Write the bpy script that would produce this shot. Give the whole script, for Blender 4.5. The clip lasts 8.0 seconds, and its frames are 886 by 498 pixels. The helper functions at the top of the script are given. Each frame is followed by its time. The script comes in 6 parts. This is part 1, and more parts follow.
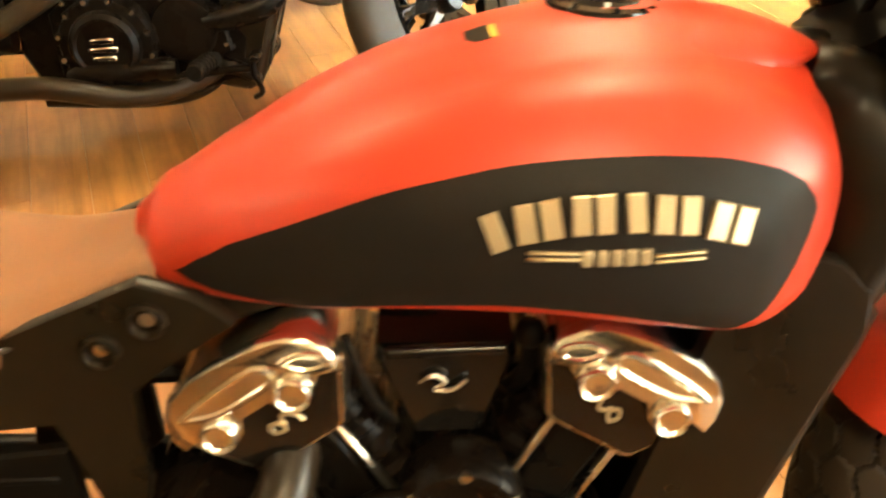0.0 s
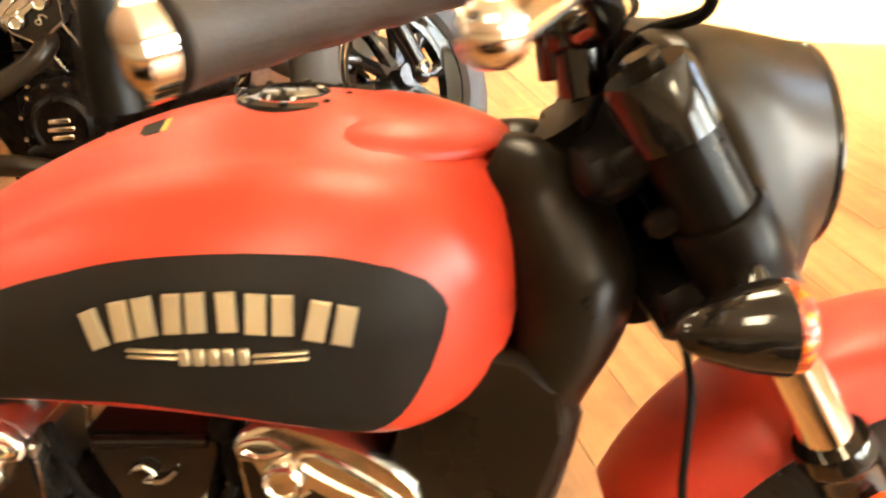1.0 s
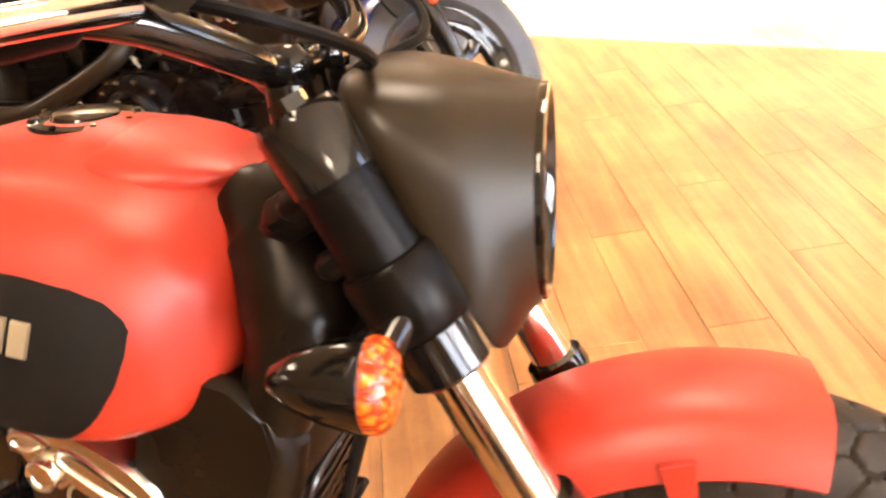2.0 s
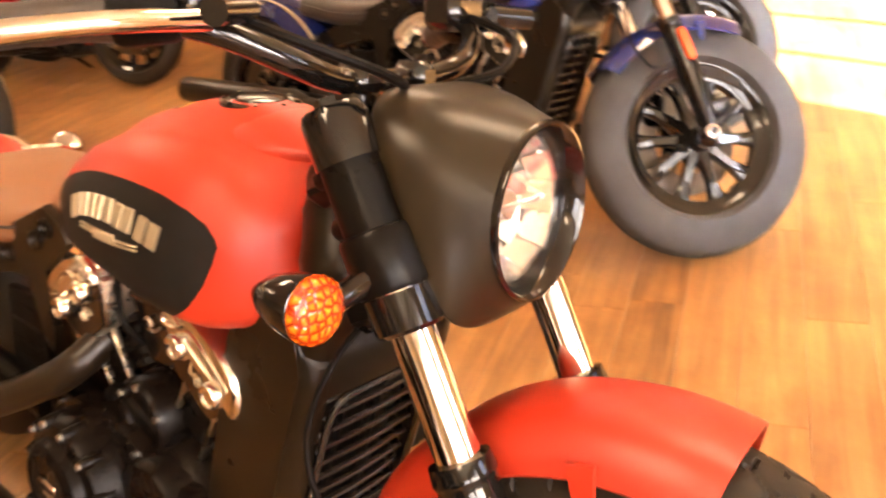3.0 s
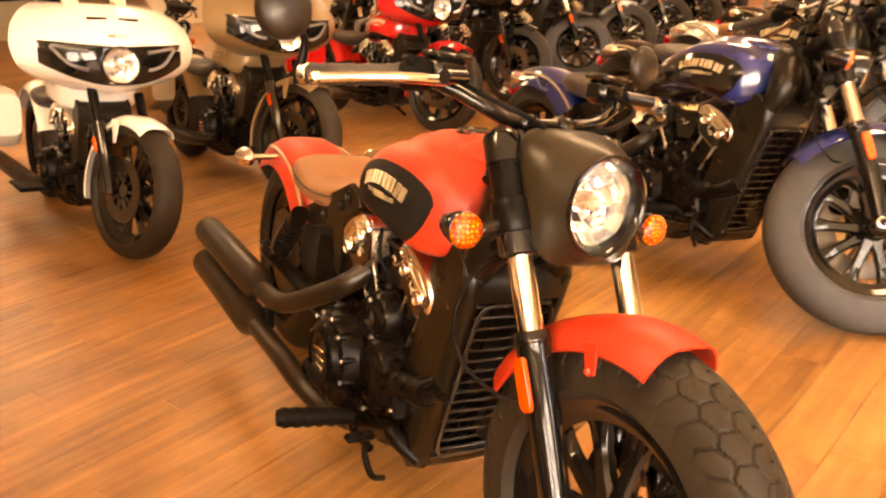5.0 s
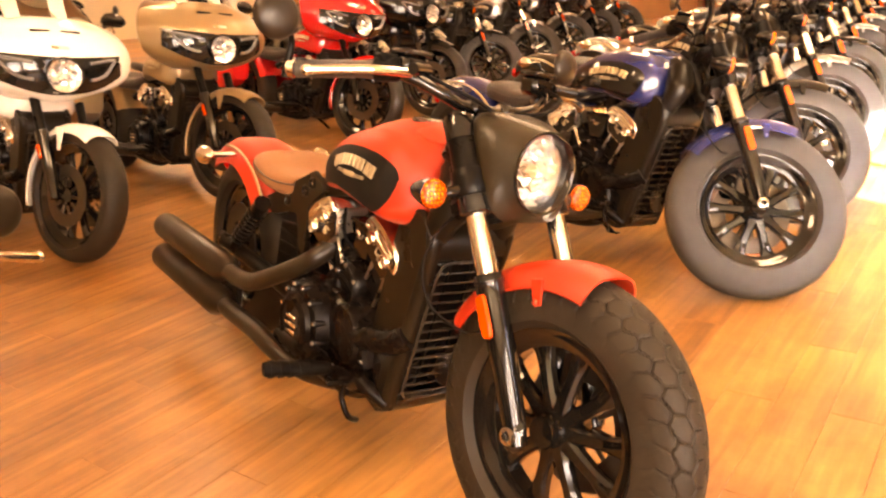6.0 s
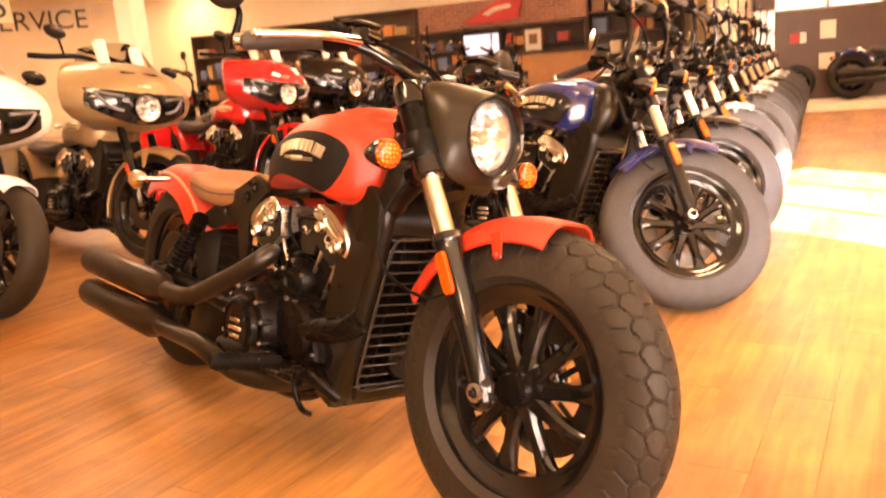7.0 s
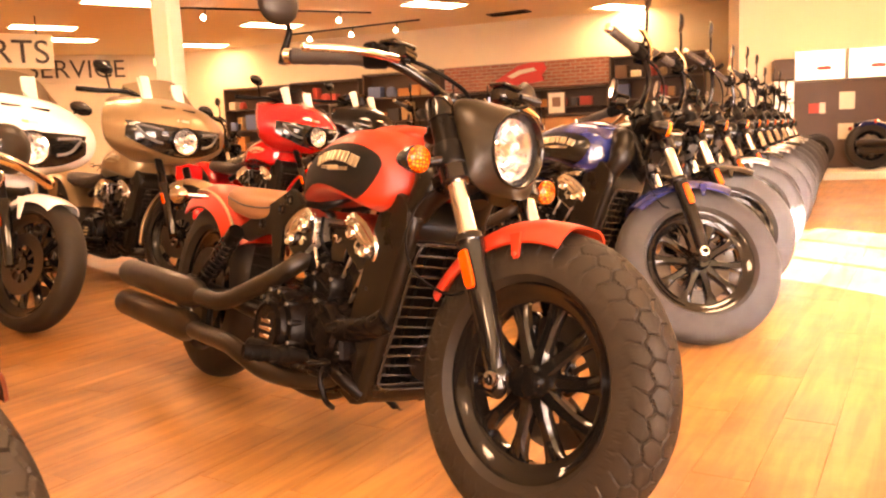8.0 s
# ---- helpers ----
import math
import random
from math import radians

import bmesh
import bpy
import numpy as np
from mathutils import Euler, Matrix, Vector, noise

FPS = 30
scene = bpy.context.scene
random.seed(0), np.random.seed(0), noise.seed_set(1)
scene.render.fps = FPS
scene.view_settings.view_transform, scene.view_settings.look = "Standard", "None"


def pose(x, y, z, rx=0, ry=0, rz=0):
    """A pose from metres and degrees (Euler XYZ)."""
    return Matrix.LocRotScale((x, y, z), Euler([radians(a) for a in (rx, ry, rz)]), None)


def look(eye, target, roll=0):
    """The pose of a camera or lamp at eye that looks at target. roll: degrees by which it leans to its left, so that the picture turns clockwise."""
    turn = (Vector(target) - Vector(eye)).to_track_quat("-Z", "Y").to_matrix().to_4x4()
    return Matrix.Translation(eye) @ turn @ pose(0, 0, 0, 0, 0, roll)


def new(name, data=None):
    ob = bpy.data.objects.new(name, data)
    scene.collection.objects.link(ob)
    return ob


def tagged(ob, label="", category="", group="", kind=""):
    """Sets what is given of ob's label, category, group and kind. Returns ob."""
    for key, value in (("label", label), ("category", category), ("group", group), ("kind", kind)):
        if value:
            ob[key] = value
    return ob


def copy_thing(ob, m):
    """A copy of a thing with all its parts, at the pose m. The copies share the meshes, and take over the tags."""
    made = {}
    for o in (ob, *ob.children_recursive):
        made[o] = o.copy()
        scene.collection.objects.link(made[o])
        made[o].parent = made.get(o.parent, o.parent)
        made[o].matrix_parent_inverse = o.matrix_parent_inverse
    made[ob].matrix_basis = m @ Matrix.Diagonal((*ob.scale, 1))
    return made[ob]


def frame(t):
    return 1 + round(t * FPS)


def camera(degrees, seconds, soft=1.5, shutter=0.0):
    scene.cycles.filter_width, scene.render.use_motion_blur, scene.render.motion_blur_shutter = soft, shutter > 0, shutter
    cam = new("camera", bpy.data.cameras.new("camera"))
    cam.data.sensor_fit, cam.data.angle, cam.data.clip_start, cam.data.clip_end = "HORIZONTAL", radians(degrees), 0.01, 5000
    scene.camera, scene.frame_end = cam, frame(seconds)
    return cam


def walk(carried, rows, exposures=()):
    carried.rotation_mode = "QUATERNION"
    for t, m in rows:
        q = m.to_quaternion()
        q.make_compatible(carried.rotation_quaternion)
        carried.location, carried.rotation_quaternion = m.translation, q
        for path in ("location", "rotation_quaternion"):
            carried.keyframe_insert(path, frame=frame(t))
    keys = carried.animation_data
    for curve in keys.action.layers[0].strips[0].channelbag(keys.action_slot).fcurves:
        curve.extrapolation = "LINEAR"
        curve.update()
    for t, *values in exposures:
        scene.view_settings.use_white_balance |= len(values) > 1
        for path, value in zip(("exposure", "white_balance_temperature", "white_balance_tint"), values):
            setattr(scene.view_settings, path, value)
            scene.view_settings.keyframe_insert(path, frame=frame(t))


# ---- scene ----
cam = camera(57.3, 8.0, soft=2.2, shutter=0.5)
PATH = [
    (0, (0.915, -0.495, 1.088), (0.877, 1.068, -0.159), -1.4),
    (0.5, (1.099, -0.447, 1.071), (0.923, 1.146, -0.125), -4.4),
    (1, (1.226, -0.458, 1.085), (1.004, 1.193, -0.021), -4.3),
    (1.5, (1.37, -0.42, 1.071), (1.017, 1.238, 0.01), -4.0),
    (1.7, (1.444, -0.385, 1.074), (1.003, 1.231, -0.018), -6.5),
    (2.8, (1.813, -0.374, 1.096), (0.632, 0.916, 0.126), -6.9),
    (3, (1.859, -0.367, 1.088), (0.558, 0.853, 0.182), -7.5),
    (3.5, (1.96, -0.307, 1.085), (0.347, 0.52, 0.241), -2.8),
    (4, (2.115, -0.321, 1.128), (0.372, 0.27, 0.344), -6.2),
    (4.2, (2.208, -0.347, 1.135), (0.444, 0.22, 0.385), -5.0),
    (5.3, (2.528, -0.654, 1.174), (0.817, 0.158, 0.531), -4.3),
    (5.5, (2.581, -0.701, 1.175), (0.875, 0.142, 0.559), -3.6),
    (6, (2.678, -0.801, 1.164), (1.039, 0.144, 0.516), -4.0),
    (6.5, (2.628, -0.853, 1.086), (1.041, 0.185, 0.45), -4.4),
    (7, (2.676, -0.906, 0.91), (1.101, 0.25, 0.481), -4.6),
    (7.5, (2.751, -0.974, 0.815), (1.153, 0.188, 0.508), -4.4),
    (7.7, (2.761, -0.979, 0.814), (1.144, 0.161, 0.522), -3.7),
    (8, (2.782, -1.006, 0.811), (1.165, 0.138, 0.533), -2.5),
]
walk(cam, [(t, look(eye, target, roll)) for t, eye, target, roll in PATH], exposures=[(0.0, 3.17, 6400, 0), (1.0, 3.23, 5900, 6), (1.6, 3.2, 5600, 13), (2.9, 2.98, 6300, 25), (3.5, 2.88, 7600, 20), (4.2, 2.75, 8300, 20), (5.3, 3.08, 8200, 28), (6.0, 3.16, 8100, 30), (7.0, 3.27, 8100, 38), (8.0, 3.29, 8400, 41)])

# ---- light ----
SUN_DIR = Vector((-0.90, 0.15, -0.40))
world = bpy.data.worlds.new("world")
scene.world = world
world.use_nodes = True
wn = world.node_tree.nodes
sky = wn.new("ShaderNodeTexSky")
sky.sky_type = "NISHITA"
sky.sun_disc = False
sky.sun_elevation = math.asin(0.40)
sky.sun_rotation = radians(90)
wn["Background"].inputs[1].default_value = 0.12
world.node_tree.links.new(sky.outputs[0], wn["Background"].inputs[0])
sun = new("sun", bpy.data.lights.new("sun", "SUN"))
sun.data.energy = 25.0
sun.data.angle = radians(0.6)
sun.data.color = (0.78, 0.92, 1.0)
sun.matrix_world = SUN_DIR.to_track_quat("-Z", "Y").to_matrix().to_4x4()


# ---- materials ----
def mat(name, color, rough=0.5, metal=0.0, vary=0.12, scale=30.0, bump=0.0, bscale=200.0, coat=0.0, rvary=0.1, color2=None, spec=0.5):
    """A surface with broad and fine variation of colour, roughness and relief."""
    m = bpy.data.materials.new(name)
    m.use_nodes = True
    nt = m.node_tree
    b = nt.nodes["Principled BSDF"]
    link = nt.links.new
    co = nt.nodes.new("ShaderNodeTexCoord")
    n1 = nt.nodes.new("ShaderNodeTexNoise")
    n1.inputs["Scale"].default_value = scale
    n1.inputs["Detail"].default_value = 6
    link(co.outputs["Object"], n1.inputs["Vector"])
    mix = nt.nodes.new("ShaderNodeMix")
    mix.data_type = "RGBA"
    dark = color2 or tuple(c * (1 - vary) for c in color)
    lite = color if color2 else tuple(min(1, c * (1 + vary)) for c in color)
    mix.inputs["A"].default_value = (*dark, 1)
    mix.inputs["B"].default_value = (*lite, 1)
    link(n1.outputs["Fac"], mix.inputs["Factor"])
    link(mix.outputs["Result"], b.inputs["Base Color"])
    n2 = nt.nodes.new("ShaderNodeTexNoise")
    n2.inputs["Scale"].default_value = bscale
    n2.inputs["Detail"].default_value = 4
    link(co.outputs["Object"], n2.inputs["Vector"])
    mr = nt.nodes.new("ShaderNodeMapRange")
    mr.inputs["To Min"].default_value = max(0.02, rough - rvary)
    mr.inputs["To Max"].default_value = min(1, rough + rvary)
    link(n1.outputs["Fac"], mr.inputs["Value"])
    link(mr.outputs["Result"], b.inputs["Roughness"])
    b.inputs["Metallic"].default_value = metal
    b.inputs["Coat Weight"].default_value = coat
    b.inputs["Coat Roughness"].default_value = 0.08
    b.inputs["Specular IOR Level"].default_value = spec
    if bump:
        bp = nt.nodes.new("ShaderNodeBump")
        bp.inputs["Strength"].default_value = bump
        bp.inputs["Distance"].default_value = 0.002 if bump < 0.9 else 0.012
        link(n2.outputs["Fac"], bp.inputs["Height"])
        link(bp.outputs["Normal"], b.inputs["Normal"])
    return m


def glow(name, color, strength):
    m = bpy.data.materials.new(name)
    m.use_nodes = True
    b = m.node_tree.nodes["Principled BSDF"]
    b.inputs["Base Color"].default_value = (*color, 1)
    b.inputs["Emission Color"].default_value = (*color, 1)
    b.inputs["Emission Strength"].default_value = strength
    return m


def glass(name, color=(1, 1, 1), rough=0.02, ior=1.45):
    m = bpy.data.materials.new(name)
    m.use_nodes = True
    b = m.node_tree.nodes["Principled BSDF"]
    b.inputs["Base Color"].default_value = (*color, 1)
    b.inputs["Transmission Weight"].default_value = 1.0
    b.inputs["Roughness"].default_value = rough
    b.inputs["IOR"].default_value = ior
    return m


M = {
    "red": mat("matte_red_paint", (0.44, 0.030, 0.009), 0.40, vary=0.08, scale=6, bump=0.03, bscale=900, rvary=0.05, spec=0.5),
    "panel": mat("matte_black_paint", (0.010, 0.008, 0.006), 0.55, vary=0.1, scale=8, rvary=0.05, bump=0.03, bscale=900, spec=0.14),
    "satin": mat("satin_black_paint", (0.0045, 0.0035, 0.0025), 0.30, vary=0.15, scale=12, bump=0.04, bscale=700, spec=0.10),
    "nacelle": mat("satin_bronze_black_paint", (0.016, 0.0105, 0.0045), 0.32, vary=0.1, scale=8, bump=0.03, bscale=900, rvary=0.04, spec=0.28),
    "frame": mat("satin_dark_bronze_paint", (0.009, 0.006, 0.003), 0.30, vary=0.15, scale=10, bump=0.05, bscale=700, spec=0.24),
    "gloss": mat("gloss_black_paint", (0.006, 0.005, 0.004), 0.10, vary=0.1, coat=0.3, rvary=0.04, spec=0.35),
    "cast": mat("black_cast_alloy", (0.005, 0.0035, 0.0025), 0.28, metal=0.0, vary=0.3, scale=25, bump=0.3, bscale=260, spec=0.10),
    "pipe": mat("black_ceramic_pipe", (0.016, 0.010, 0.005), 0.34, metal=0.0, vary=0.2, scale=14, bump=0.08, bscale=400, spec=0.30),
    "rubber": mat("tyre_rubber", (0.030, 0.021, 0.012), 0.55, vary=0.25, scale=18, bump=0.15, bscale=350, color2=(0.016, 0.011, 0.007), spec=0.22),
    # lighter copy of the rubber: window light on the row's tyres put into the colour
    "rubber_grey": mat("daylit_tyre_rubber", (0.050, 0.041, 0.032), 0.62, vary=0.25, scale=18, bump=0.15, bscale=350, color2=(0.024, 0.019, 0.015), spec=0.2),
    "plastic": mat("black_textured_plastic", (0.005, 0.004, 0.003), 0.5, vary=0.15, bump=0.2, bscale=900, spec=0.06),
    "slat": mat("semi_gloss_black", (0.030, 0.025, 0.020), 0.24, vary=0.1, spec=0.7),
    "chrome": mat("chrome", (0.80, 0.76, 0.68), 0.09, metal=1.0, vary=0.03, rvary=0.05),
    "steel": mat("brushed_steel", (0.60, 0.54, 0.45), 0.28, metal=1.0, vary=0.12, bump=0.05, bscale=500),
    "rocker": mat("satin_polished_alloy", (0.82, 0.77, 0.66), 0.20, metal=1.0, vary=0.08, scale=40, bump=0.05, bscale=500, rvary=0.08),
    "brass": mat("cast_cream_metal", (0.50, 0.40, 0.24), 0.34, metal=0.6, vary=0.08, bump=0.06, bscale=500),
    "leather": mat("tan_leather", (0.24, 0.105, 0.042), 0.55, vary=0.18, scale=20, bump=0.4, bscale=500),
    "leather_dark": mat("black_leather", (0.035, 0.026, 0.020), 0.5, vary=0.2, scale=20, bump=0.4, bscale=500),
    "amber_refl": mat("orange_reflector", (0.62, 0.060, 0.004), 0.2, vary=0.05, coat=0.5),
    "bowl": mat("faceted_reflector", (0.95, 0.94, 0.91), 0.10, metal=0.92, vary=0.02, rvary=0.05),
    "glass": glass("clear_glass"),
    "navy": mat("navy_gloss_paint", (0.008, 0.014, 0.075), 0.16, vary=0.1, coat=0.8, rvary=0.04),
    "white": mat("cream_white_paint", (0.80, 0.76, 0.66), 0.25, vary=0.03, coat=0.5, rvary=0.04),
    "gold": mat("bronze_gold_paint", (0.30, 0.19, 0.085), 0.33, metal=0.35, vary=0.06, coat=0.2, rvary=0.04),
    "gloss_red": mat("gloss_red_paint", (0.50, 0.014, 0.012), 0.14, vary=0.06, coat=0.8, rvary=0.04),
    "stripe_red": mat("red_pinstripe", (0.55, 0.03, 0.015), 0.3, vary=0.05),
    "brown": mat("brown_gloss_paint", (0.10, 0.022, 0.012), 0.2, vary=0.08, coat=0.6),
    "silver": mat("silver_paint", (0.45, 0.43, 0.40), 0.25, metal=0.6, vary=0.06, coat=0.4),
    "copper": mat("brake_disc_steel", (0.12, 0.095, 0.07), 0.42, metal=1.0, vary=0.2),
    "tag": mat("cream_paper", (0.62, 0.56, 0.42), 0.8, vary=0.05),
    "sticker": mat("yellow_sticker", (0.62, 0.44, 0.06), 0.5, vary=0.2, scale=90),
    "wall": mat("cream_wall_paint", (0.74, 0.62, 0.41), 0.75, vary=0.05, scale=2, bump=0.08, bscale=120),
    "ceiling": mat("cream_ceiling_paint", (0.84, 0.72, 0.49), 0.85, vary=0.05, scale=2, bump=0.1, bscale=150),
    "lamp": glow("lamp_diffuser", (1.0, 0.76, 0.45), 4.9),
}


def cell_lens(name, bright, dark, size):
    """A moulded lens: bright cells parted by dark grooves."""
    m = bpy.data.materials.new(name)
    m.use_nodes = True
    nt = m.node_tree
    b = nt.nodes["Principled BSDF"]
    co, vo, rp, bp = (nt.nodes.new("ShaderNode" + k) for k in ("TexCoord", "TexVoronoi", "ValToRGB", "Bump"))
    vo.feature = "DISTANCE_TO_EDGE"
    vo.inputs["Scale"].default_value = 1 / size
    vo.inputs["Randomness"].default_value = 0.55
    nt.links.new(co.outputs["Object"], vo.inputs["Vector"])
    rp.color_ramp.elements[0].color, rp.color_ramp.elements[0].position = (*dark, 1), 0.04
    rp.color_ramp.elements[1].color, rp.color_ramp.elements[1].position = (*bright, 1), 0.34
    nt.links.new(vo.outputs["Distance"], rp.inputs["Fac"])
    nt.links.new(rp.outputs["Color"], b.inputs["Base Color"])
    bp.inputs["Strength"].default_value, bp.inputs["Distance"].default_value = 0.8, 0.004
    nt.links.new(vo.outputs["Distance"], bp.inputs["Height"])
    nt.links.new(bp.outputs["Normal"], b.inputs["Normal"])
    b.inputs["Roughness"].default_value = 0.12
    b.inputs["Coat Weight"].default_value = 0.4
    return m


M["amber"] = cell_lens("amber_lens", (0.95, 0.20, 0.004), (0.30, 0.020, 0.001), 0.0085)


# ---- mesh tools ----
class Geo:
    """Collects vertices and faces of one mesh."""

    def __init__(self):
        self.v, self.f = [], []

    def add(self, verts, faces, m=None):
        n = len(self.v)
        self.v += [tuple(m @ Vector(p)) for p in verts] if m else [tuple(p) for p in verts]
        self.f += [tuple(i + n for i in q) for q in faces]
        return self

    def box(self, c, s, bevel=0.0, m=None):
        """A box of size s about c, with chamfered edges."""
        x, y, z = (a / 2 for a in s)
        b = min(bevel, x * 0.95, y * 0.95, z * 0.95)
        if b <= 0:
            vs = [(i * x, j * y, k * z) for i in (-1, 1) for j in (-1, 1) for k in (-1, 1)]
            fs = [(0, 1, 3, 2), (4, 6, 7, 5), (0, 4, 5, 1), (2, 3, 7, 6), (0, 2, 6, 4), (1, 5, 7, 3)]
        else:
            vs, idx = [], {}
            for i in (-1, 1):
                for j in (-1, 1):
                    for k in (-1, 1):
                        for a in range(3):
                            idx[i, j, k, a] = len(vs)
                            vs.append((i * (x - (b if a != 0 else 0)), j * (y - (b if a != 1 else 0)), k * (z - (b if a != 2 else 0))))
            fs = []
            for s1 in (-1, 1):
                q = [(-1, -1), (1, -1), (1, 1), (-1, 1)]
                fs.append([idx[s1, a, c2, 0] for a, c2 in (q if s1 > 0 else q[::-1])])
                fs.append([idx[c2, s1, a, 1] for a, c2 in (q if s1 > 0 else q[::-1])])
                fs.append([idx[a, c2, s1, 2] for a, c2 in (q if s1 > 0 else q[::-1])])
            for i in (-1, 1):
                for j in (-1, 1):
                    e = [idx[i, j, -1, 0], idx[i, j, -1, 1], idx[i, j, 1, 1], idx[i, j, 1, 0]]
                    fs.append(e if i * j > 0 else e[::-1])
                    e = [idx[i, -1, j, 2], idx[i, -1, j, 0], idx[i, 1, j, 0], idx[i, 1, j, 2]]
                    fs.append(e if i * j > 0 else e[::-1])
                    e = [idx[-1, i, j, 1], idx[-1, i, j, 2], idx[1, i, j, 2], idx[1, i, j, 1]]
                    fs.append(e if i * j > 0 else e[::-1])
                    for k in (-1, 1):
                        e = [idx[i, j, k, 0], idx[i, j, k, 1], idx[i, j, k, 2]]
                        fs.append(e if i * j * k > 0 else e[::-1])
        t = Matrix.Translation(c)
        return self.add(vs, fs, (m @ t) if m else t)

    def loft(self, rings, caps=True, closed=True, m=None):
        """Joins rings of equally many points; closed: each ring is a loop."""
        n = len(rings[0])
        vs = [p for r in rings for p in r]
        fs = []
        for i in range(len(rings) - 1):
            for j in range(n if closed else n - 1):
                k = (j + 1) % n
                fs.append((i * n + j, i * n + k, (i + 1) * n + k, (i + 1) * n + j))
        if caps and closed:
            fs.append(tuple(range(n))[::-1])
            fs.append(tuple((len(rings) - 1) * n + j for j in range(n)))
        return self.add(vs, fs, m)

    def tube(self, pts, r, n=12, sub=6, caps=True, m=None):
        """A round tube along a smooth line through pts; r: one radius or one for each point."""
        pts = [Vector(p) for p in pts]
        rs = list(r) if isinstance(r, (list, tuple)) else [r] * len(pts)
        if len(pts) > 2 and sub > 1:
            line, rad = [], []
            for i in range(len(pts) - 1):
                a, b = pts[max(i - 1, 0)], pts[i]
                c, d = pts[i + 1], pts[min(i + 2, len(pts) - 1)]
                for k in range(sub):
                    t = k / sub
                    line.append(0.5 * (2 * b + (c - a) * t + (2 * a - 5 * b + 4 * c - d) * t * t + (3 * b - a - 3 * c + d) * t ** 3))
                    rad.append(rs[i] * (1 - t) + rs[i + 1] * t)
            line.append(pts[-1])
            rad.append(rs[-1])
        else:
            line, rad = pts, rs
        rings = []
        tang = (line[1] - line[0]).normalized()
        side = tang.orthogonal().normalized()
        for i, p in enumerate(line):
            tang = (line[min(i + 1, len(line) - 1)] - line[max(i - 1, 0)]).normalized()
            side = (side - tang * side.dot(tang)).normalized()
            up = tang.cross(side)
            rings.append([p + (side * math.cos(2 * math.pi * j / n) + up * math.sin(2 * math.pi * j / n)) * rad[i] for j in range(n)])
        return self.loft(rings, caps, True, m)

    def lathe(self, prof, m=None, n=32, caps=False):
        """Turns the profile of (radius, height) about the local z axis."""
        rings = [[(r * math.cos(2 * math.pi * j / n), r * math.sin(2 * math.pi * j / n), h) for j in range(n)] for r, h in prof]
        return self.loft(rings, caps, True, m)

    def slab(self, poly, depth, m=None, bevel=0.0):
        """A polygon in the local xy plane, thickened from z = 0 to depth, its far edge chamfered."""
        n = len(poly)
        cx, cy = sum(p[0] for p in poly) / n, sum(p[1] for p in poly) / n
        size = max(math.hypot(p[0] - cx, p[1] - cy) for p in poly)
        k = 1 - bevel / size
        rings = [[(x, y, 0) for x, y in poly], [(x, y, depth - bevel) for x, y in poly]]
        if bevel:
            rings.append([(cx + (x - cx) * k, cy + (y - cy) * k, depth) for x, y in poly])
        return self.loft(rings, True, True, m)

    def ball(self, c, r, n=12, m=None, squash=(1, 1, 1)):
        rings = []
        for i in range(1, n):
            a = math.pi * i / n
            rings.append([(c[0] + r * squash[0] * math.sin(a) * math.cos(2 * math.pi * j / (2 * n)), c[1] + r * squash[1] * math.sin(a) * math.sin(2 * math.pi * j / (2 * n)), c[2] - r * squash[2] * math.cos(a)) for j in range(2 * n)])
        return self.loft(rings, True, True, m)

    def move(self, m):
        self.v = [tuple(m @ Vector(p)) for p in self.v]
        return self

    def mirror(self):
        """Adds the reflection across the plane y = 0."""
        n = len(self.v)
        self.v += [(x, -y, z) for x, y, z in self.v]
        self.f += [tuple(i + n for i in q)[::-1] for q in self.f]
        return self


def mesh_of(name, geo, material, sharp=38):
    me = bpy.data.meshes.new(name)
    me.from_pydata(geo.v, [], geo.f)
    bm = bmesh.new()
    bm.from_mesh(me)
    bmesh.ops.recalc_face_normals(bm, faces=bm.faces)
    bm.to_mesh(me)
    bm.free()
    me.shade_smooth()
    me.set_sharp_from_angle(angle=radians(sharp))
    me.materials.append(material)
    return me


def part(name, geo, material, parent, label="", sharp=38):
    ob = new(name, mesh_of(name, geo, material, sharp))
    ob.parent = parent
    if label:
        ob["label"] = label
    return ob


def thing(name, m, label, category, group="", kind=""):
    """An empty at a thing's base, which carries its parts."""
    ob = new(name)
    ob.matrix_world = m
    ob.empty_display_size = 0.1
    return tagged(ob, label, category, group, kind)


def solid(name, geo, material, label="", category="", kind="", group="", m=None, sharp=38):
    """A thing or a piece of the setting that is one mesh."""
    ob = new(name, mesh_of(name, geo, material, sharp))
    if m:
        ob.matrix_world = m
    return tagged(ob, label, category, group, kind)


def sup(a, b, e, n=32, start=0.0):
    """Points of a superellipse."""
    out = []
    for j in range(n):
        t = start + 2 * math.pi * j / n
        c, s = math.cos(t), math.sin(t)
        out.append((a * math.copysign(abs(c) ** (2 / e), c), b * math.copysign(abs(s) ** (2 / e), s)))
    return out


def spline(keys, t):
    """Smooth value at t of rows (t, a, b, ...)."""
    i = 0
    while i < len(keys) - 2 and t > keys[i + 1][0]:
        i += 1
    k0, k1 = keys[i], keys[i + 1]
    u = min(1, max(0, (t - k0[0]) / (k1[0] - k0[0])))
    km, kp = keys[max(i - 1, 0)], keys[min(i + 2, len(keys) - 1)]
    out = []
    for a, b, c, d in zip(km[1:], k0[1:], k1[1:], kp[1:]):
        out.append(0.5 * (2 * b + (c - a) * u + (2 * a - 5 * b + 4 * c - d) * u * u + (3 * b - a - 3 * c + d) * u ** 3))
    return out


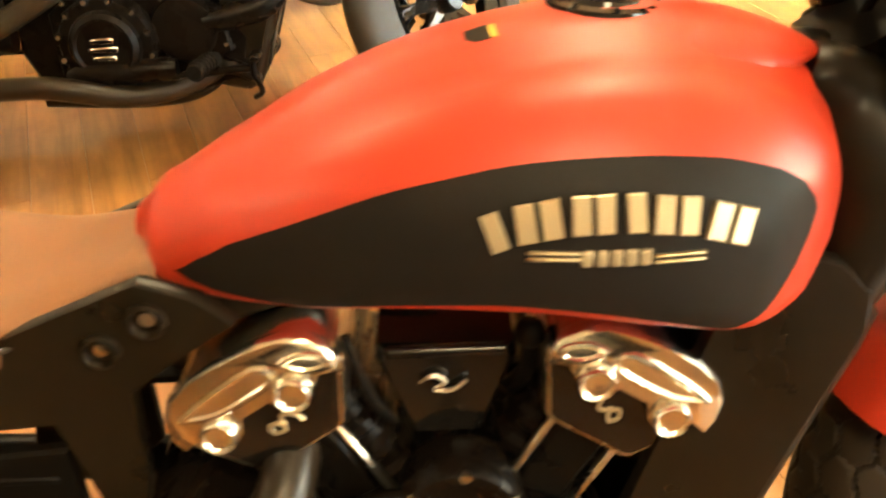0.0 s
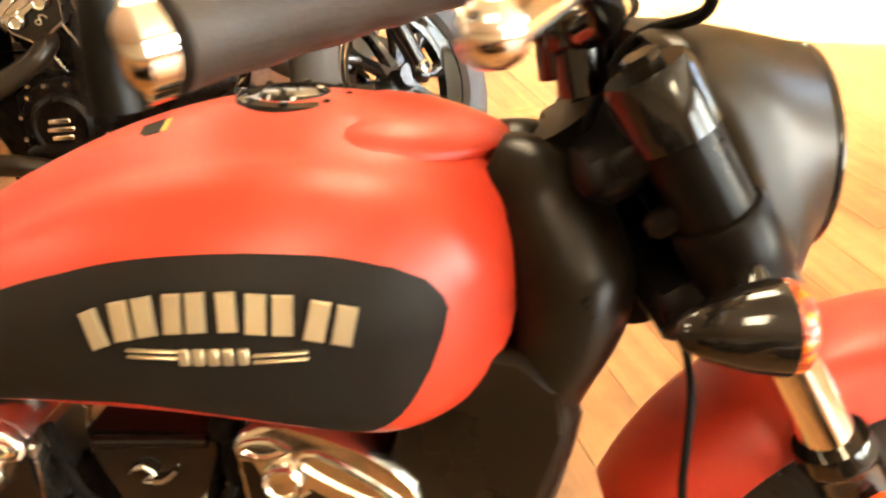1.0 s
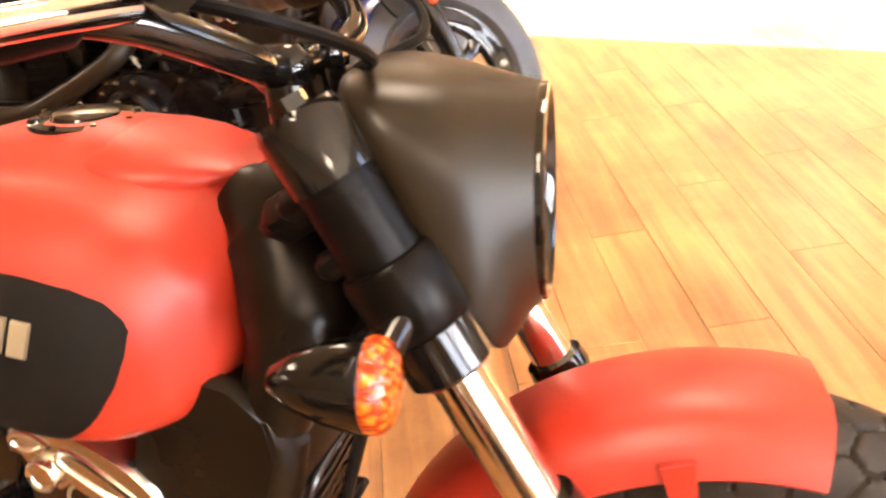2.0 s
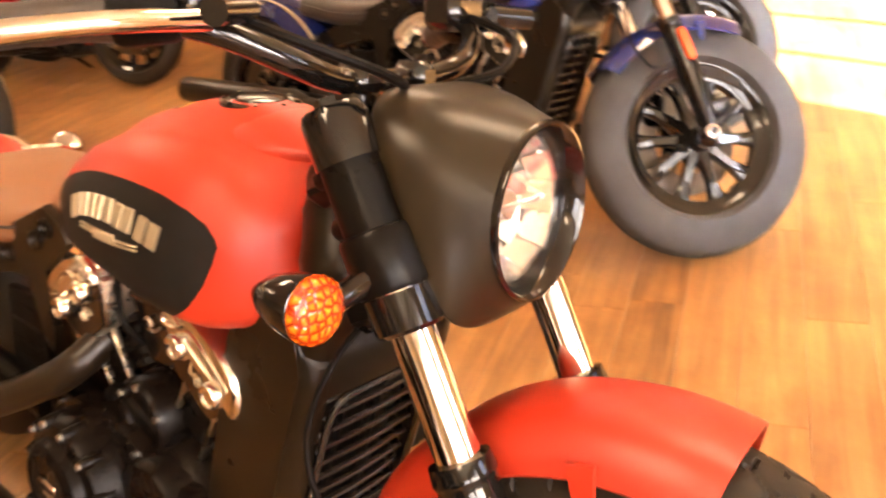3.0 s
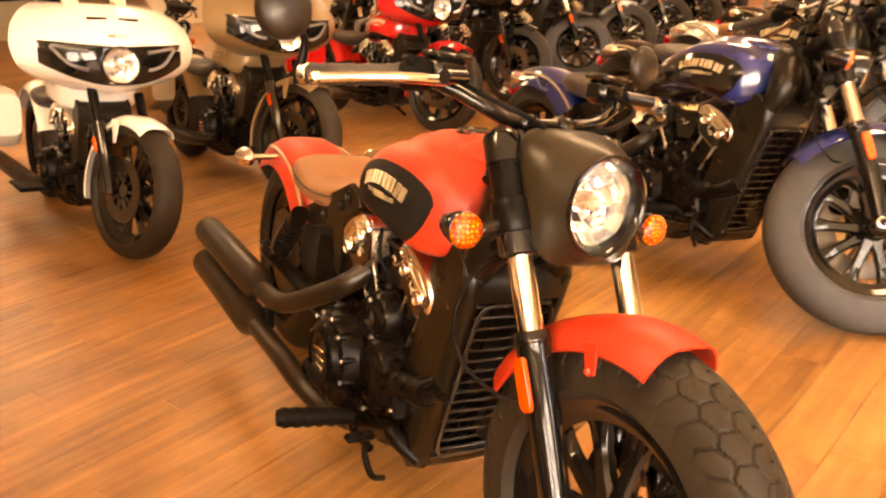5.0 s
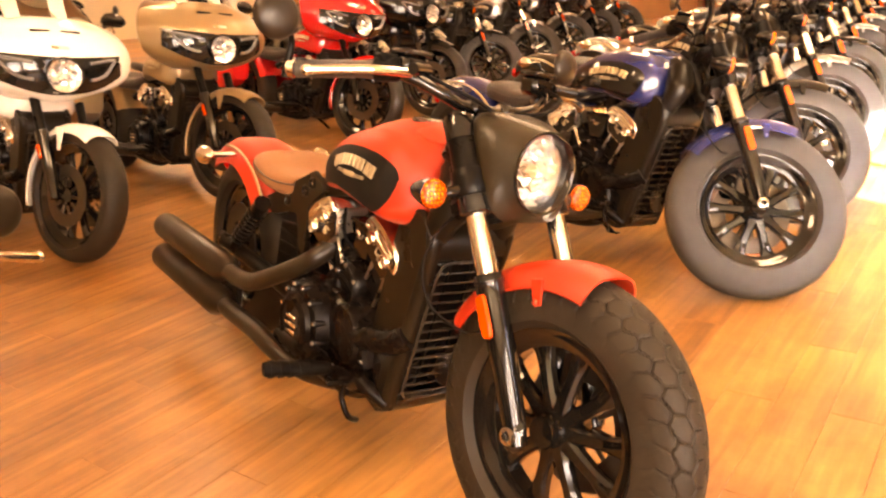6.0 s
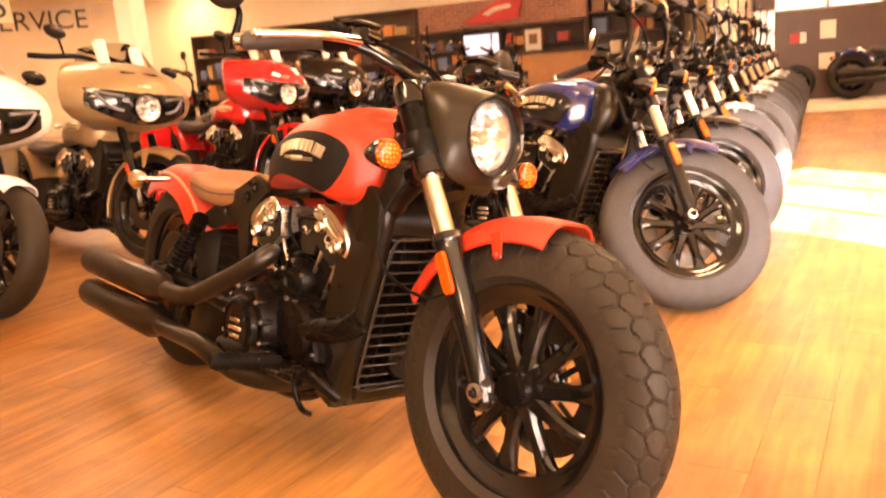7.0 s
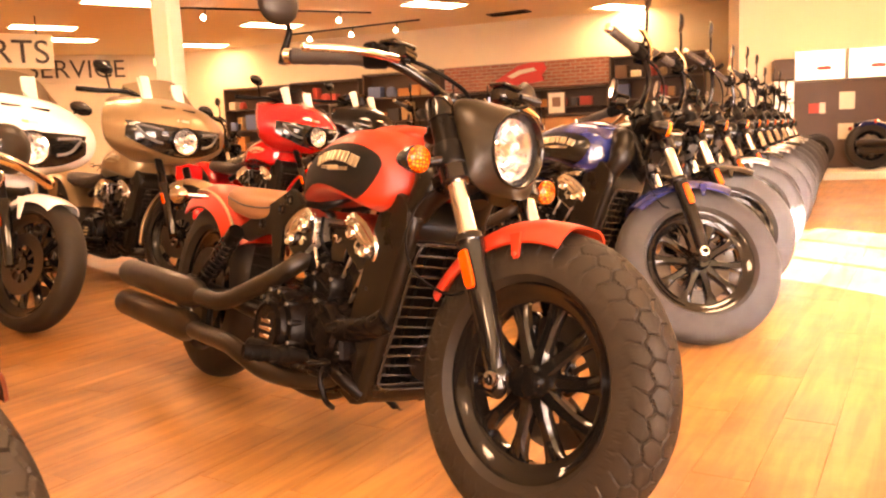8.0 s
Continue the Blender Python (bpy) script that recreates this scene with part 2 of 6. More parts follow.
# local axes for side views: local x forward, local y up, local z to the right side of the machine
SIDE = Matrix(((1, 0, 0, 0), (0, 0, -1, 0), (0, 1, 0, 0), (0, 0, 0, 1)))


def side_at(y, x=0, z=0):
    return Matrix.Translation((x, y, z)) @ SIDE


# ---- motorcycles ----
AXLE_F, AXLE_R, RAKE = Vector((1.578, 0, 0.312)), Vector((0, 0, 0.314)), radians(28)
FORK_FOOT = Vector((1.574, 0, 0.318))
STEER_AT = Vector((1.315, 0, 0.67))


def steer(deg):
    a = Vector((-math.sin(RAKE), 0, math.cos(RAKE)))
    return Matrix.Translation(STEER_AT) @ Matrix.Rotation(radians(deg), 4, a) @ Matrix.Translation(-STEER_AT)


def fork_at(s, off=0.0, y=0.0):
    """A point s metres up the fork line from the axle, off metres ahead of it."""
    return Vector((FORK_FOOT.x - math.sin(RAKE) * s + math.cos(RAKE) * off, y, FORK_FOOT.z + math.cos(RAKE) * s + math.sin(RAKE) * off))


def tread_cut(turn_, a):
    """How deep the groove is (0 to 1) between the staggered six-sided blocks of a tread."""
    v = a / 1.4 * 0.088
    u = turn_ * 0.047 + 5.0 * v * v * (1 if a > 0 else -1) + 0.0235 * (a > 0)
    near = []
    row = math.floor(v / 0.033)
    for k in (row - 1, row, row + 1, row + 2):
        shift = 0.0235 * (k % 2)
        i = round((u - shift) / 0.047)
        for n in (i - 1, i, i + 1):
            near.append(math.hypot(u - shift - n * 0.047, (v - k * 0.033) * 1.15))
    near.sort()
    gap = near[1] - near[0]
    line = 1.0 if 1.24 < abs(a) < 1.29 else 0.0
    return max(min(1.0, max(0.0, 1.45 - gap / 0.0028)), 0.5 * line)


def tyre_geo(c, r, w, rim_r, seg=72, tread=0):
    """A tyre about the axle c (axis y); tread: number of sipes round it, 0 for a plain one."""
    g = Geo()
    prof = []
    steps = 64 if tread else 16
    for i in range(steps + 1):
        a = math.pi * (i / steps - 0.5) * 0.97
        prof.append((a, rim_r + (r - rim_r) * math.cos(a) ** 0.62, w / 2 * math.copysign(abs(math.sin(a)) ** 0.9, a)))
    prof = [(-9, rim_r + 0.003, -0.37 * w)] + prof + [(9, rim_r + 0.003, 0.37 * w)]
    rings = []
    for k in range(seg):
        th = 2 * math.pi * k / seg
        ring = []
        for a, rr, yy in prof:
            if tread and abs(a) < 1.40:
                cut = 0.0042 * tread_cut(th / (2 * math.pi) * tread, a) * (1 if abs(a) < 1.2 else 0.4)
                rr -= cut * math.cos(a)
                yy -= cut * math.sin(a)
            ring.append((c[0] + rr * math.cos(th), c[1] + yy, c[2] + rr * math.sin(th)))
        rings.append(ring)
    rings.append(rings[0])
    return g.loft(rings, False, False)


def wheel(bike, name, c, r, w, rim_r, m, disc_sides=(-1,), tread=0, spokes=10, rim_mat="gloss", seg=72, stripe=None, fine=True):
    c = Vector(c)
    across = Matrix.Translation(c) @ Matrix.Rotation(radians(90), 4, "X")
    g = Geo()
    h = w * 0.36
    R = rim_r
    g.lathe([(R + 0.004, -h), (R + 0.008, -h * 0.9), (R - 0.006, -h * 0.82), (R - 0.014, -h * 0.6), (R - 0.034, -h * 0.45), (R - 0.036, h * 0.45), (R - 0.014, h * 0.6), (R - 0.006, h * 0.82), (R + 0.008, h * 0.9), (R + 0.004, h), (R + 0.004, -h)], across, 64)
    g.lathe([(0.0, -0.058), (0.030, -0.058), (0.034, -0.050), (0.034, -0.02), (0.052, -0.012), (0.052, 0.012), (0.034, 0.02), (0.034, 0.05), (0.030, 0.058), (0.0, 0.058)], across, 32)
    arms = []
    for i in range(spokes):
        g2 = Geo()
        a = 2 * math.pi * (i + 0.25) / spokes
        sp = across @ Matrix.Rotation(a, 4, "Z")
        L0, L1 = 0.03, R - 0.026
        rings = []
        for t in (0, 0.12, 0.3, 0.6, 0.85, 1):
            x = L0 + (L1 - L0) * t
            wd = 0.024 - 0.010 * math.sin(math.pi * min(1, t * 1.05)) + (0.008 if t == 1 else 0)
            dp = 0.017 - 0.004 * t
            off = 0.010 * (1 - t)
            rings.append([(x, wd, -dp * 0.5 + off), (x, wd * 0.6, -dp + off), (x, -wd * 0.6, -dp + off), (x, -wd, -dp * 0.5 + off), (x, -wd, dp * 0.5 + off), (x, -wd * 0.6, dp + off), (x, wd * 0.6, dp + off), (x, wd, dp * 0.5 + off)])
        g2.loft(rings, True, True, sp)
        arms.append(g2)
    rim = part(name, g.move(m), M[rim_mat], bike, "black alloy wheel with slim spokes")
    # front tyres of the row take the rubber that is lightened for window light
    daylit = name == "front_wheel" and not tread and rim_r < 0.21
    part("tyre", tyre_geo(c, r, w, rim_r, seg, tread).move(m), M["rubber_grey" if daylit else "rubber"], rim, "grey-black tyre, daylight in its colour" if daylit else "black rubber tyre")
    for g2 in arms:
        part("spoke", g2.move(m), M[rim_mat], rim)
    if stripe:
        s = Geo().lathe([(R + 0.0075, -h * 0.93), (R + 0.0125, -h * 0.90), (R + 0.0125, -h * 0.84), (R + 0.0075, -h * 0.84)], across, 64)
        part("rim_stripe", s.move(m), M[stripe], rim, "thin red rim stripe")
    for sd in disc_sides:
        d = Geo()
        y0 = -sd * 0.062
        d.lathe([(0.085, y0 - 0.0025), (0.140, y0 - 0.0025), (0.140, y0 + 0.0025), (0.085, y0 + 0.0025), (0.085, y0 - 0.0025)], across, 48)
        for i in range(10):
            d.box((0.07, 0, y0), (0.05, 0.012, 0.004), 0.001, across @ Matrix.Rotation(2 * math.pi * i / 10, 4, "Z"))
        for i in range(40):
            a = 2 * math.pi * i / 40
            rr = 0.098 + 0.014 * (i % 3)
            d.lathe([(0.0, y0 - 0.0032), (0.0032, y0 - 0.0032), (0.0032, y0 + 0.0032), (0.0, y0 + 0.0032)], across @ Matrix.Translation((rr * math.cos(a), rr * math.sin(a), 0)), 6)
        part("brake_disc", d.move(m), M["copper"], rim, "drilled steel brake disc")
    return rim


def arc_fender(c, r, half, a0, a1, drop=0.02, thick=0.004, n=28, flare=0.0, roll=0.0):
    """A shell over a wheel from angle a0 to a1 (0: ahead, 90: up), half its width, its sides drawn down by drop."""
    g = Geo()
    outer, inner = [], []
    across = [-1, -0.97, -0.9, -0.78, -0.6, -0.35, 0, 0.35, 0.6, 0.78, 0.9, 0.97, 1]
    for i in range(n + 1):
        t = i / n
        a = radians(a0 + (a1 - a0) * t)
        ro, ri = [], []
        for s in across:
            dr = drop * (abs(s) ** 3.2) + (roll * abs(s) ** 10)
            y = half * math.copysign(min(1, abs(s) ** 0.75), s)
            rr = r - dr + flare * (2 * t - 1) ** 2
            ro.append((c[0] + rr * math.cos(a), c[1] + y, c[2] + rr * math.sin(a)))
            ri.append((c[0] + (rr - thick) * math.cos(a), c[1] + y * (1 - thick / half), c[2] + (rr - thick) * math.sin(a)))
        outer.append(ro)
        inner.append(ri)
    rings = [o + i[::-1] for o, i in zip(outer, inner)]
    return g.loft(rings, True, True)


TANK = [  # x, half width, bottom z, top z, z of the widest place
    (0.630, 0.025, 0.650, 0.690, 0.670),
    (0.652, 0.062, 0.634, 0.712, 0.672),
    (0.710, 0.100, 0.632, 0.746, 0.680),
    (0.790, 0.142, 0.640, 0.790, 0.698),
    (0.880, 0.174, 0.654, 0.826, 0.710),
    (0.970, 0.190, 0.653, 0.847, 0.716),
    (1.050, 0.190, 0.636, 0.851, 0.716),
    (1.120, 0.175, 0.618, 0.842, 0.712),
    (1.166, 0.146, 0.628, 0.824, 0.714),
    (1.200, 0.105, 0.664, 0.797, 0.722),
    (1.213, 0.055, 0.697, 0.770, 0.730),
]


def tank_half(x, z):
    """Half width of the tank at x and z."""
    w, zb, zt, zm = spline(TANK, x)
    if z >= zm:
        u = (z - zm) / max(1e-4, zt - zm)
        e = 2.15
    else:
        u = (zm - z) / max(1e-4, zm - zb)
        e = 6.5
    return w * max(0.0, 1 - min(1, u) ** e) ** (1 / 2.1)


def tank_geo():
    g = Geo()
    rings = []
    for i in range(57):
        u = i / 56
        x = 0.630 + (1.213 - 0.630) * (0.5 - 0.5 * math.cos(math.pi * u))
        w, zb, zt, zm = spline(TANK, x)
        ring = []
        for j in range(48):
            t = 2 * math.pi * j / 48
            c, s = math.cos(t), math.sin(t)
            e = 2.15 if s > 0 else 6.5
            y = w * math.copysign(abs(c) ** (2 / 2.1), c)
            hgt = abs(s) ** (2 / e)
            z = zm + (zt - zm) * hgt if s > 0 else zm - (zm - zb) * hgt
            if s > 0:
                # raised spine along the top, hollow shoulders beside it
                k = min(1, max(0, (abs(y) - 0.045) / 0.075))
                z -= 0.011 * math.sin(math.pi * k) * min(1, max(0, (x - 0.72) / 0.1))
            ring.append((x, y, z))
        rings.append(ring)
    return g.loft(rings, True, True)


def panel_geo(sd, lift=0.0012):
    """The painted side panel of the tank, a sheet that follows the tank's side."""
    top = [(0.674, 0.662), (0.700, 0.680), (0.730, 0.700), (0.777, 0.723), (0.819, 0.742), (0.859, 0.758), (0.897, 0.769), (0.934, 0.778), (0.971, 0.783), (1.008, 0.785), (1.046, 0.784), (1.087, 0.779), (1.125, 0.768), (1.147, 0.755), (1.157, 0.742), (1.160, 0.733)]
    bot = [(0.674, 0.662), (0.690, 0.657), (0.724, 0.655), (0.771, 0.657), (0.816, 0.665), (0.857, 0.674), (0.897, 0.680), (0.936, 0.683), (0.975, 0.680), (1.014, 0.674), (1.057, 0.663), (1.085, 0.653), (1.101, 0.650), (1.115, 0.656), (1.130, 0.668), (1.146, 0.692), (1.156, 0.716), (1.160, 0.733)]
    g = Geo()
    rings = []
    n = 64
    for i in range(n + 1):
        u = i / n
        x = 0.674 + (1.160 - 0.674) * (0.5 - 0.5 * math.cos(math.pi * u))
        z1 = spline(top, x)[0]
        z0 = spline(bot, x)[0]
        if z0 > z1:
            z0 = z1 = (z0 + z1) / 2
        rings.append([(x, sd * (tank_half(x, z0 + (z1 - z0) * j / 14) + lift), z0 + (z1 - z0) * j / 14) for j in range(15)])
    return g.loft(rings, False, False)


def scout(m, label, paint="red", panel="panel", seat="leather", angle=6.8, nacelle=True, bars="low", tread=0, group="", fine=True, tyre_w=0.128, signals=True):
    """A low cruiser with a V-twin: x ahead, y to its left, z up."""
    b = thing("motorcycle", m, label, "motorcycle", group)
    S = steer(angle)
    I = Matrix()
    wheel(b, "front_wheel", AXLE_F, 0.312, tyre_w, 0.198, S, (1,), tread, 10, "gloss", 720 if tread else 64, None, fine)
    wheel(b, "rear_wheel", AXLE_R, 0.314, 0.150, 0.202, I, (-1,), 0, 10, "gloss", 64, None, fine)
    # front fender and its struts
    g = arc_fender(AXLE_F, 0.330, 0.082, 78, 153, 0.050, 0.004)
    f = part("front_fender", g.move(S), M[paint], b, "short painted front fender")
    for sd in (-1, 1):
        g = Geo()
        g.slab([(-0.030, 0.290), (-0.004, 0.296), (0.000, 0.246), (-0.012, 0.240), (-0.018, 0.250)], 0.006, Matrix.Translation((AXLE_F.x - 0.03, sd * 0.084 + 0.003, AXLE_F.z)) @ SIDE, 0.001)
        g.ball((AXLE_F.x - 0.040, sd * 0.089, AXLE_F.z + 0.250), 0.006, 5)
        part("fender_bracket", g.move(S), M[paint], f)
    # fork
    for sd in (-1, 1):
        y = sd * 0.115
        g = Geo().tube([fork_at(0.30, 0, y), fork_at(0.47, 0, y)], 0.0215, 24)
        leg = part("fork_tube", g.move(S), M["chrome"], b, "chrome fork tube")
        g = Geo().tube([fork_at(-0.02, -0.010, y), fork_at(0.05, -0.004, y), fork_at(0.16, 0, y), fork_at(0.27, 0, y), fork_at(0.29, 0, y), fork_at(0.305, 0, y)], [0.020, 0.024, 0.027, 0.028, 0.031, 0.029], 20)
        g.box(fork_at(0.0, -0.012, y), (0.05, 0.034, 0.07), 0.012)
        part("fork_leg", g.move(S), M["gloss"], leg, "black fork leg")
        g = Geo().tube([fork_at(0.462, 0, y), fork_at(0.466, 0, y), fork_at(0.512, 0, y), fork_at(0.517, 0, y), fork_at(0.518, 0, y), fork_at(0.592, 0, y)], [0.033, 0.0355, 0.0355, 0.033, 0.0285, 0.0285], 24, 1)
        for s in (0.530, 0.578):
            g.tube([fork_at(s, -0.020, y), fork_at(s, -0.040, y), fork_at(s, -0.046, y)], [0.012, 0.011, 0.006], 10, 1)
        part("fork_cover", g.move(S), M["satin"], leg, "satin black fork cover")
        g = Geo().tube([fork_at(0.58, 0, y), fork_at(0.622, 0, y), fork_at(0.630, 0, y)], [0.0315, 0.0315, 0.028], 24, 1)
        g.tube([fork_at(0.626, 0, y), fork_at(0.640, 0, y)], 0.014, 6, 1)
        part("fork_cap", g.move(S), M["gloss"], leg, "gloss black fork cap")
        g = Geo().tube([fork_at(0.424, 0, y), fork_at(0.428, 0, y), fork_at(0.461, 0, y)], [0.028, 0.0325, 0.0325], 24, 1)
        part("fork_collar", g.move(S), M["gloss"], leg, "gloss black fork collar")
        g = Geo().lathe([(0, 0.0), (0.017, 0.0), (0.017, 0.010), (0.011, 0.012), (0.011, 0.002), (0, 0.002)], Matrix.Translation(fork_at(0.0, -0.010, y)) @ Matrix.Rotation(radians(90 * sd * -1), 4, "X") @ Matrix.Translation((0, 0, 0.014)), 20)
        part("axle_nut", g.move(S), M["steel"], leg, "steel axle nut")
        g = Geo()
        p = fork_at(0.225, 0.004, y + sd * 0.031)
        g.slab(sup(0.012, 0.042, 5, 24), 0.008, Matrix.Translation(p) @ Matrix.Rotation(-RAKE, 4, "Y") @ (SIDE if sd < 0 else SIDE @ Matrix.Rotation(math.pi, 4, "Y")), 0.003)
        part("reflector", g.move(S), M["amber_refl"], leg, "orange fork reflector")
    g = Geo()
    for s, hw, th in ((0.455, 0.125, 0.045), (0.572, 0.120, 0.034)):
        g.box(fork_at(s, -0.030), (0.085, hw * 2, th), 0.014, Matrix.Translation(fork_at(s, -0.030)) @ Matrix.Rotation(-RAKE, 4, "Y") @ Matrix.Translation(-fork_at(s, -0.030)))
    g.tube([fork_at(0.42, -0.06), fork_at(0.60, -0.06)], 0.034, 18)
    part("triple_clamp", g.move(S), M["satin"], b, "satin black fork clamps")
    # caliper on the left leg
    g = Geo().box(AXLE_F + Vector((-0.095, 0.075, 0.085)), (0.06, 0.055, 0.10), 0.014, None)
    part("brake_caliper", g.move(S), M["gloss"], b)
    g = Geo().tube([fork_at(0.46, -0.050, -0.06), (1.312, -0.140, 0.66), (1.300, -0.170, 0.58), (1.325, -0.160, 0.50), (1.39, -0.120, 0.46), (1.42, -0.09, 0.47)], 0.0032, 8)
    part("brake_hose", g.move(S), M["plastic"], b)
    # headlight
    if nacelle:
        headlamp_cowl(b, S)
    else:
        round_headlamp(b, S)
    handlebar(b, S, bars)
    if signals:
        for sd in (-1, 1):
            turn_signal(b, S, sd)
    tank_and_seat(b, paint, panel, seat)
    engine(b, fine)
    radiator(b)
    frame_and_rear(b, paint)
    exhaust(b)
    return b


def headlamp_cowl(b, S):
    g = Geo()
    rings = []
    keys = [  # t, x, z, half width, half height, exponent
        (0.0, 1.352, 0.790, 0.108, 0.104, 4.2),
        (0.15, 1.364, 0.790, 0.1115, 0.1050, 4.0),
        (0.45, 1.388, 0.790, 0.1060, 0.0995, 3.2),
        (0.75, 1.411, 0.789, 0.0945, 0.0915, 2.4),
        (1.0, 1.431, 0.789, 0.0830, 0.0838, 2.0),
    ]
    for i in range(25):
        x, z, hw, hh, e = spline(keys, i / 24)
        lean = 0.50 * (1 - i / 24)
        rings.append([(x - lean * q, p, z + q) for p, q in sup(hw, hh, e, 56)])
    # the closed back, just behind the rear edge
    shut = [[(p[0] - 0.006, p[1] * k, 0.790 + (p[2] - 0.790) * k + 0) for p in rings[0]] for k in (0.96,)]
    rings = [[(1.346 - 0.5 * (p[2] - 0.790) * 0.05, p[1] * 0.05, 0.790 + (p[2] - 0.790) * 0.05) for p in rings[0]]] + shut + rings
    inner = [[(p[0] + 0.0005 - 0.012 * k, (p[1]) * s, 0.789 + (p[2] - 0.789) * s) for p in rings[-1]] for k, s in ((0, 0.93), (1, 0.90), (3, 0.885))]
    g.loft(rings + inner, False, True)
    cowl = part("headlight_cowl", g.move(S), M["nacelle"], b, "satin bronze-black headlight cowl", 50)
    fwd = Matrix.Translation((1.431, 0, 0.789)) @ Matrix.Rotation(radians(90), 4, "Y")
    g = Geo().lathe([(0.083, -0.004), (0.0848, 0.0), (0.0840, 0.0045), (0.081, 0.0055), (0.077, 0.002), (0.0705, -0.014), (0.0695, -0.022), (0.080, -0.024)], fwd, 56)
    part("headlight_ring", g.move(S), M["gloss"], cowl, "gloss black headlight ring")
    lamp_unit(cowl, S, fwd @ Matrix.Translation((0, 0, -0.012)), 0.0705)


def lamp_unit(owner, S, fwd, r, hollow=0.055):
    """A round headlamp: a faceted bowl, a bulb cap and a clear domed lens, facing local z."""
    g = Geo()
    # petals of flat facets, each tilted a little its own way
    n, rows = 12, 4
    deep = lambda t: -hollow * (1 - t ** 2) - 0.010
    for j in range(n):
        for i in range(rows):
            q = []
            for u, v in ((0, 0), (1, 0), (1, 1), (0, 1)):
                a = 2 * math.pi * (j + u + 0.5 * (i % 2)) / n
                t = (i + v) / rows
                rr = r * (0.14 + 0.84 * t)
                q.append((rr * math.cos(a), rr * math.sin(a), deep(t) + 0.004 * math.sin(3.1 * j + 1.7 * i + 1.3 * u)))
            g.add(q, [(0, 1, 2, 3)], fwd)
    g.lathe([(r * 0.99, -0.010), (r * 0.99, -0.017 - hollow), (0.001, -0.017 - hollow)], fwd, 24)
    part("headlight_reflector", g.move(S), M["bowl"], owner, "faceted chrome headlight reflector", 15)
    g = Geo().lathe([(0, -0.010 - 0.2 * hollow), (0.014, -0.010 - 0.2 * hollow), (0.016, -0.011 - 0.3 * hollow), (0.016, -0.010 - 0.9 * hollow)], fwd, 20)
    g.box((0, 0, -0.009 - 0.2 * hollow), (0.005, r * 1.8, 0.004), 0.001, fwd)
    part("bulb_cap", g.move(S), M["steel"], owner)
    g = Geo().lathe([(0.0005, 0.011), (r * 0.4, 0.009), (r * 0.75, 0.004), (r * 0.97, -0.005), (r * 0.97, -0.008), (r * 0.75, 0.001), (r * 0.4, 0.006), (0.0005, 0.008)], fwd, 40)
    ln = part("headlight_lens", g.move(S), M["glass"], owner, "clear glass headlight lens")
    ln.visible_shadow = False


def round_headlamp(b, S):
    fwd = Matrix.Translation((1.415, 0, 0.79)) @ Matrix.Rotation(radians(90), 4, "Y")
    g = Geo().lathe([(0.0, -0.10), (0.02, -0.098), (0.04, -0.080), (0.058, -0.04), (0.062, -0.004), (0.062, 0.016), (0.054, 0.022), (0.040, 0.0), (0.037, -0.02)], fwd, 40)
    shell = part("headlight_shell", g.move(S), M["gloss"], b, "gloss black headlight shell")
    lamp_unit(shell, S, fwd, 0.036)


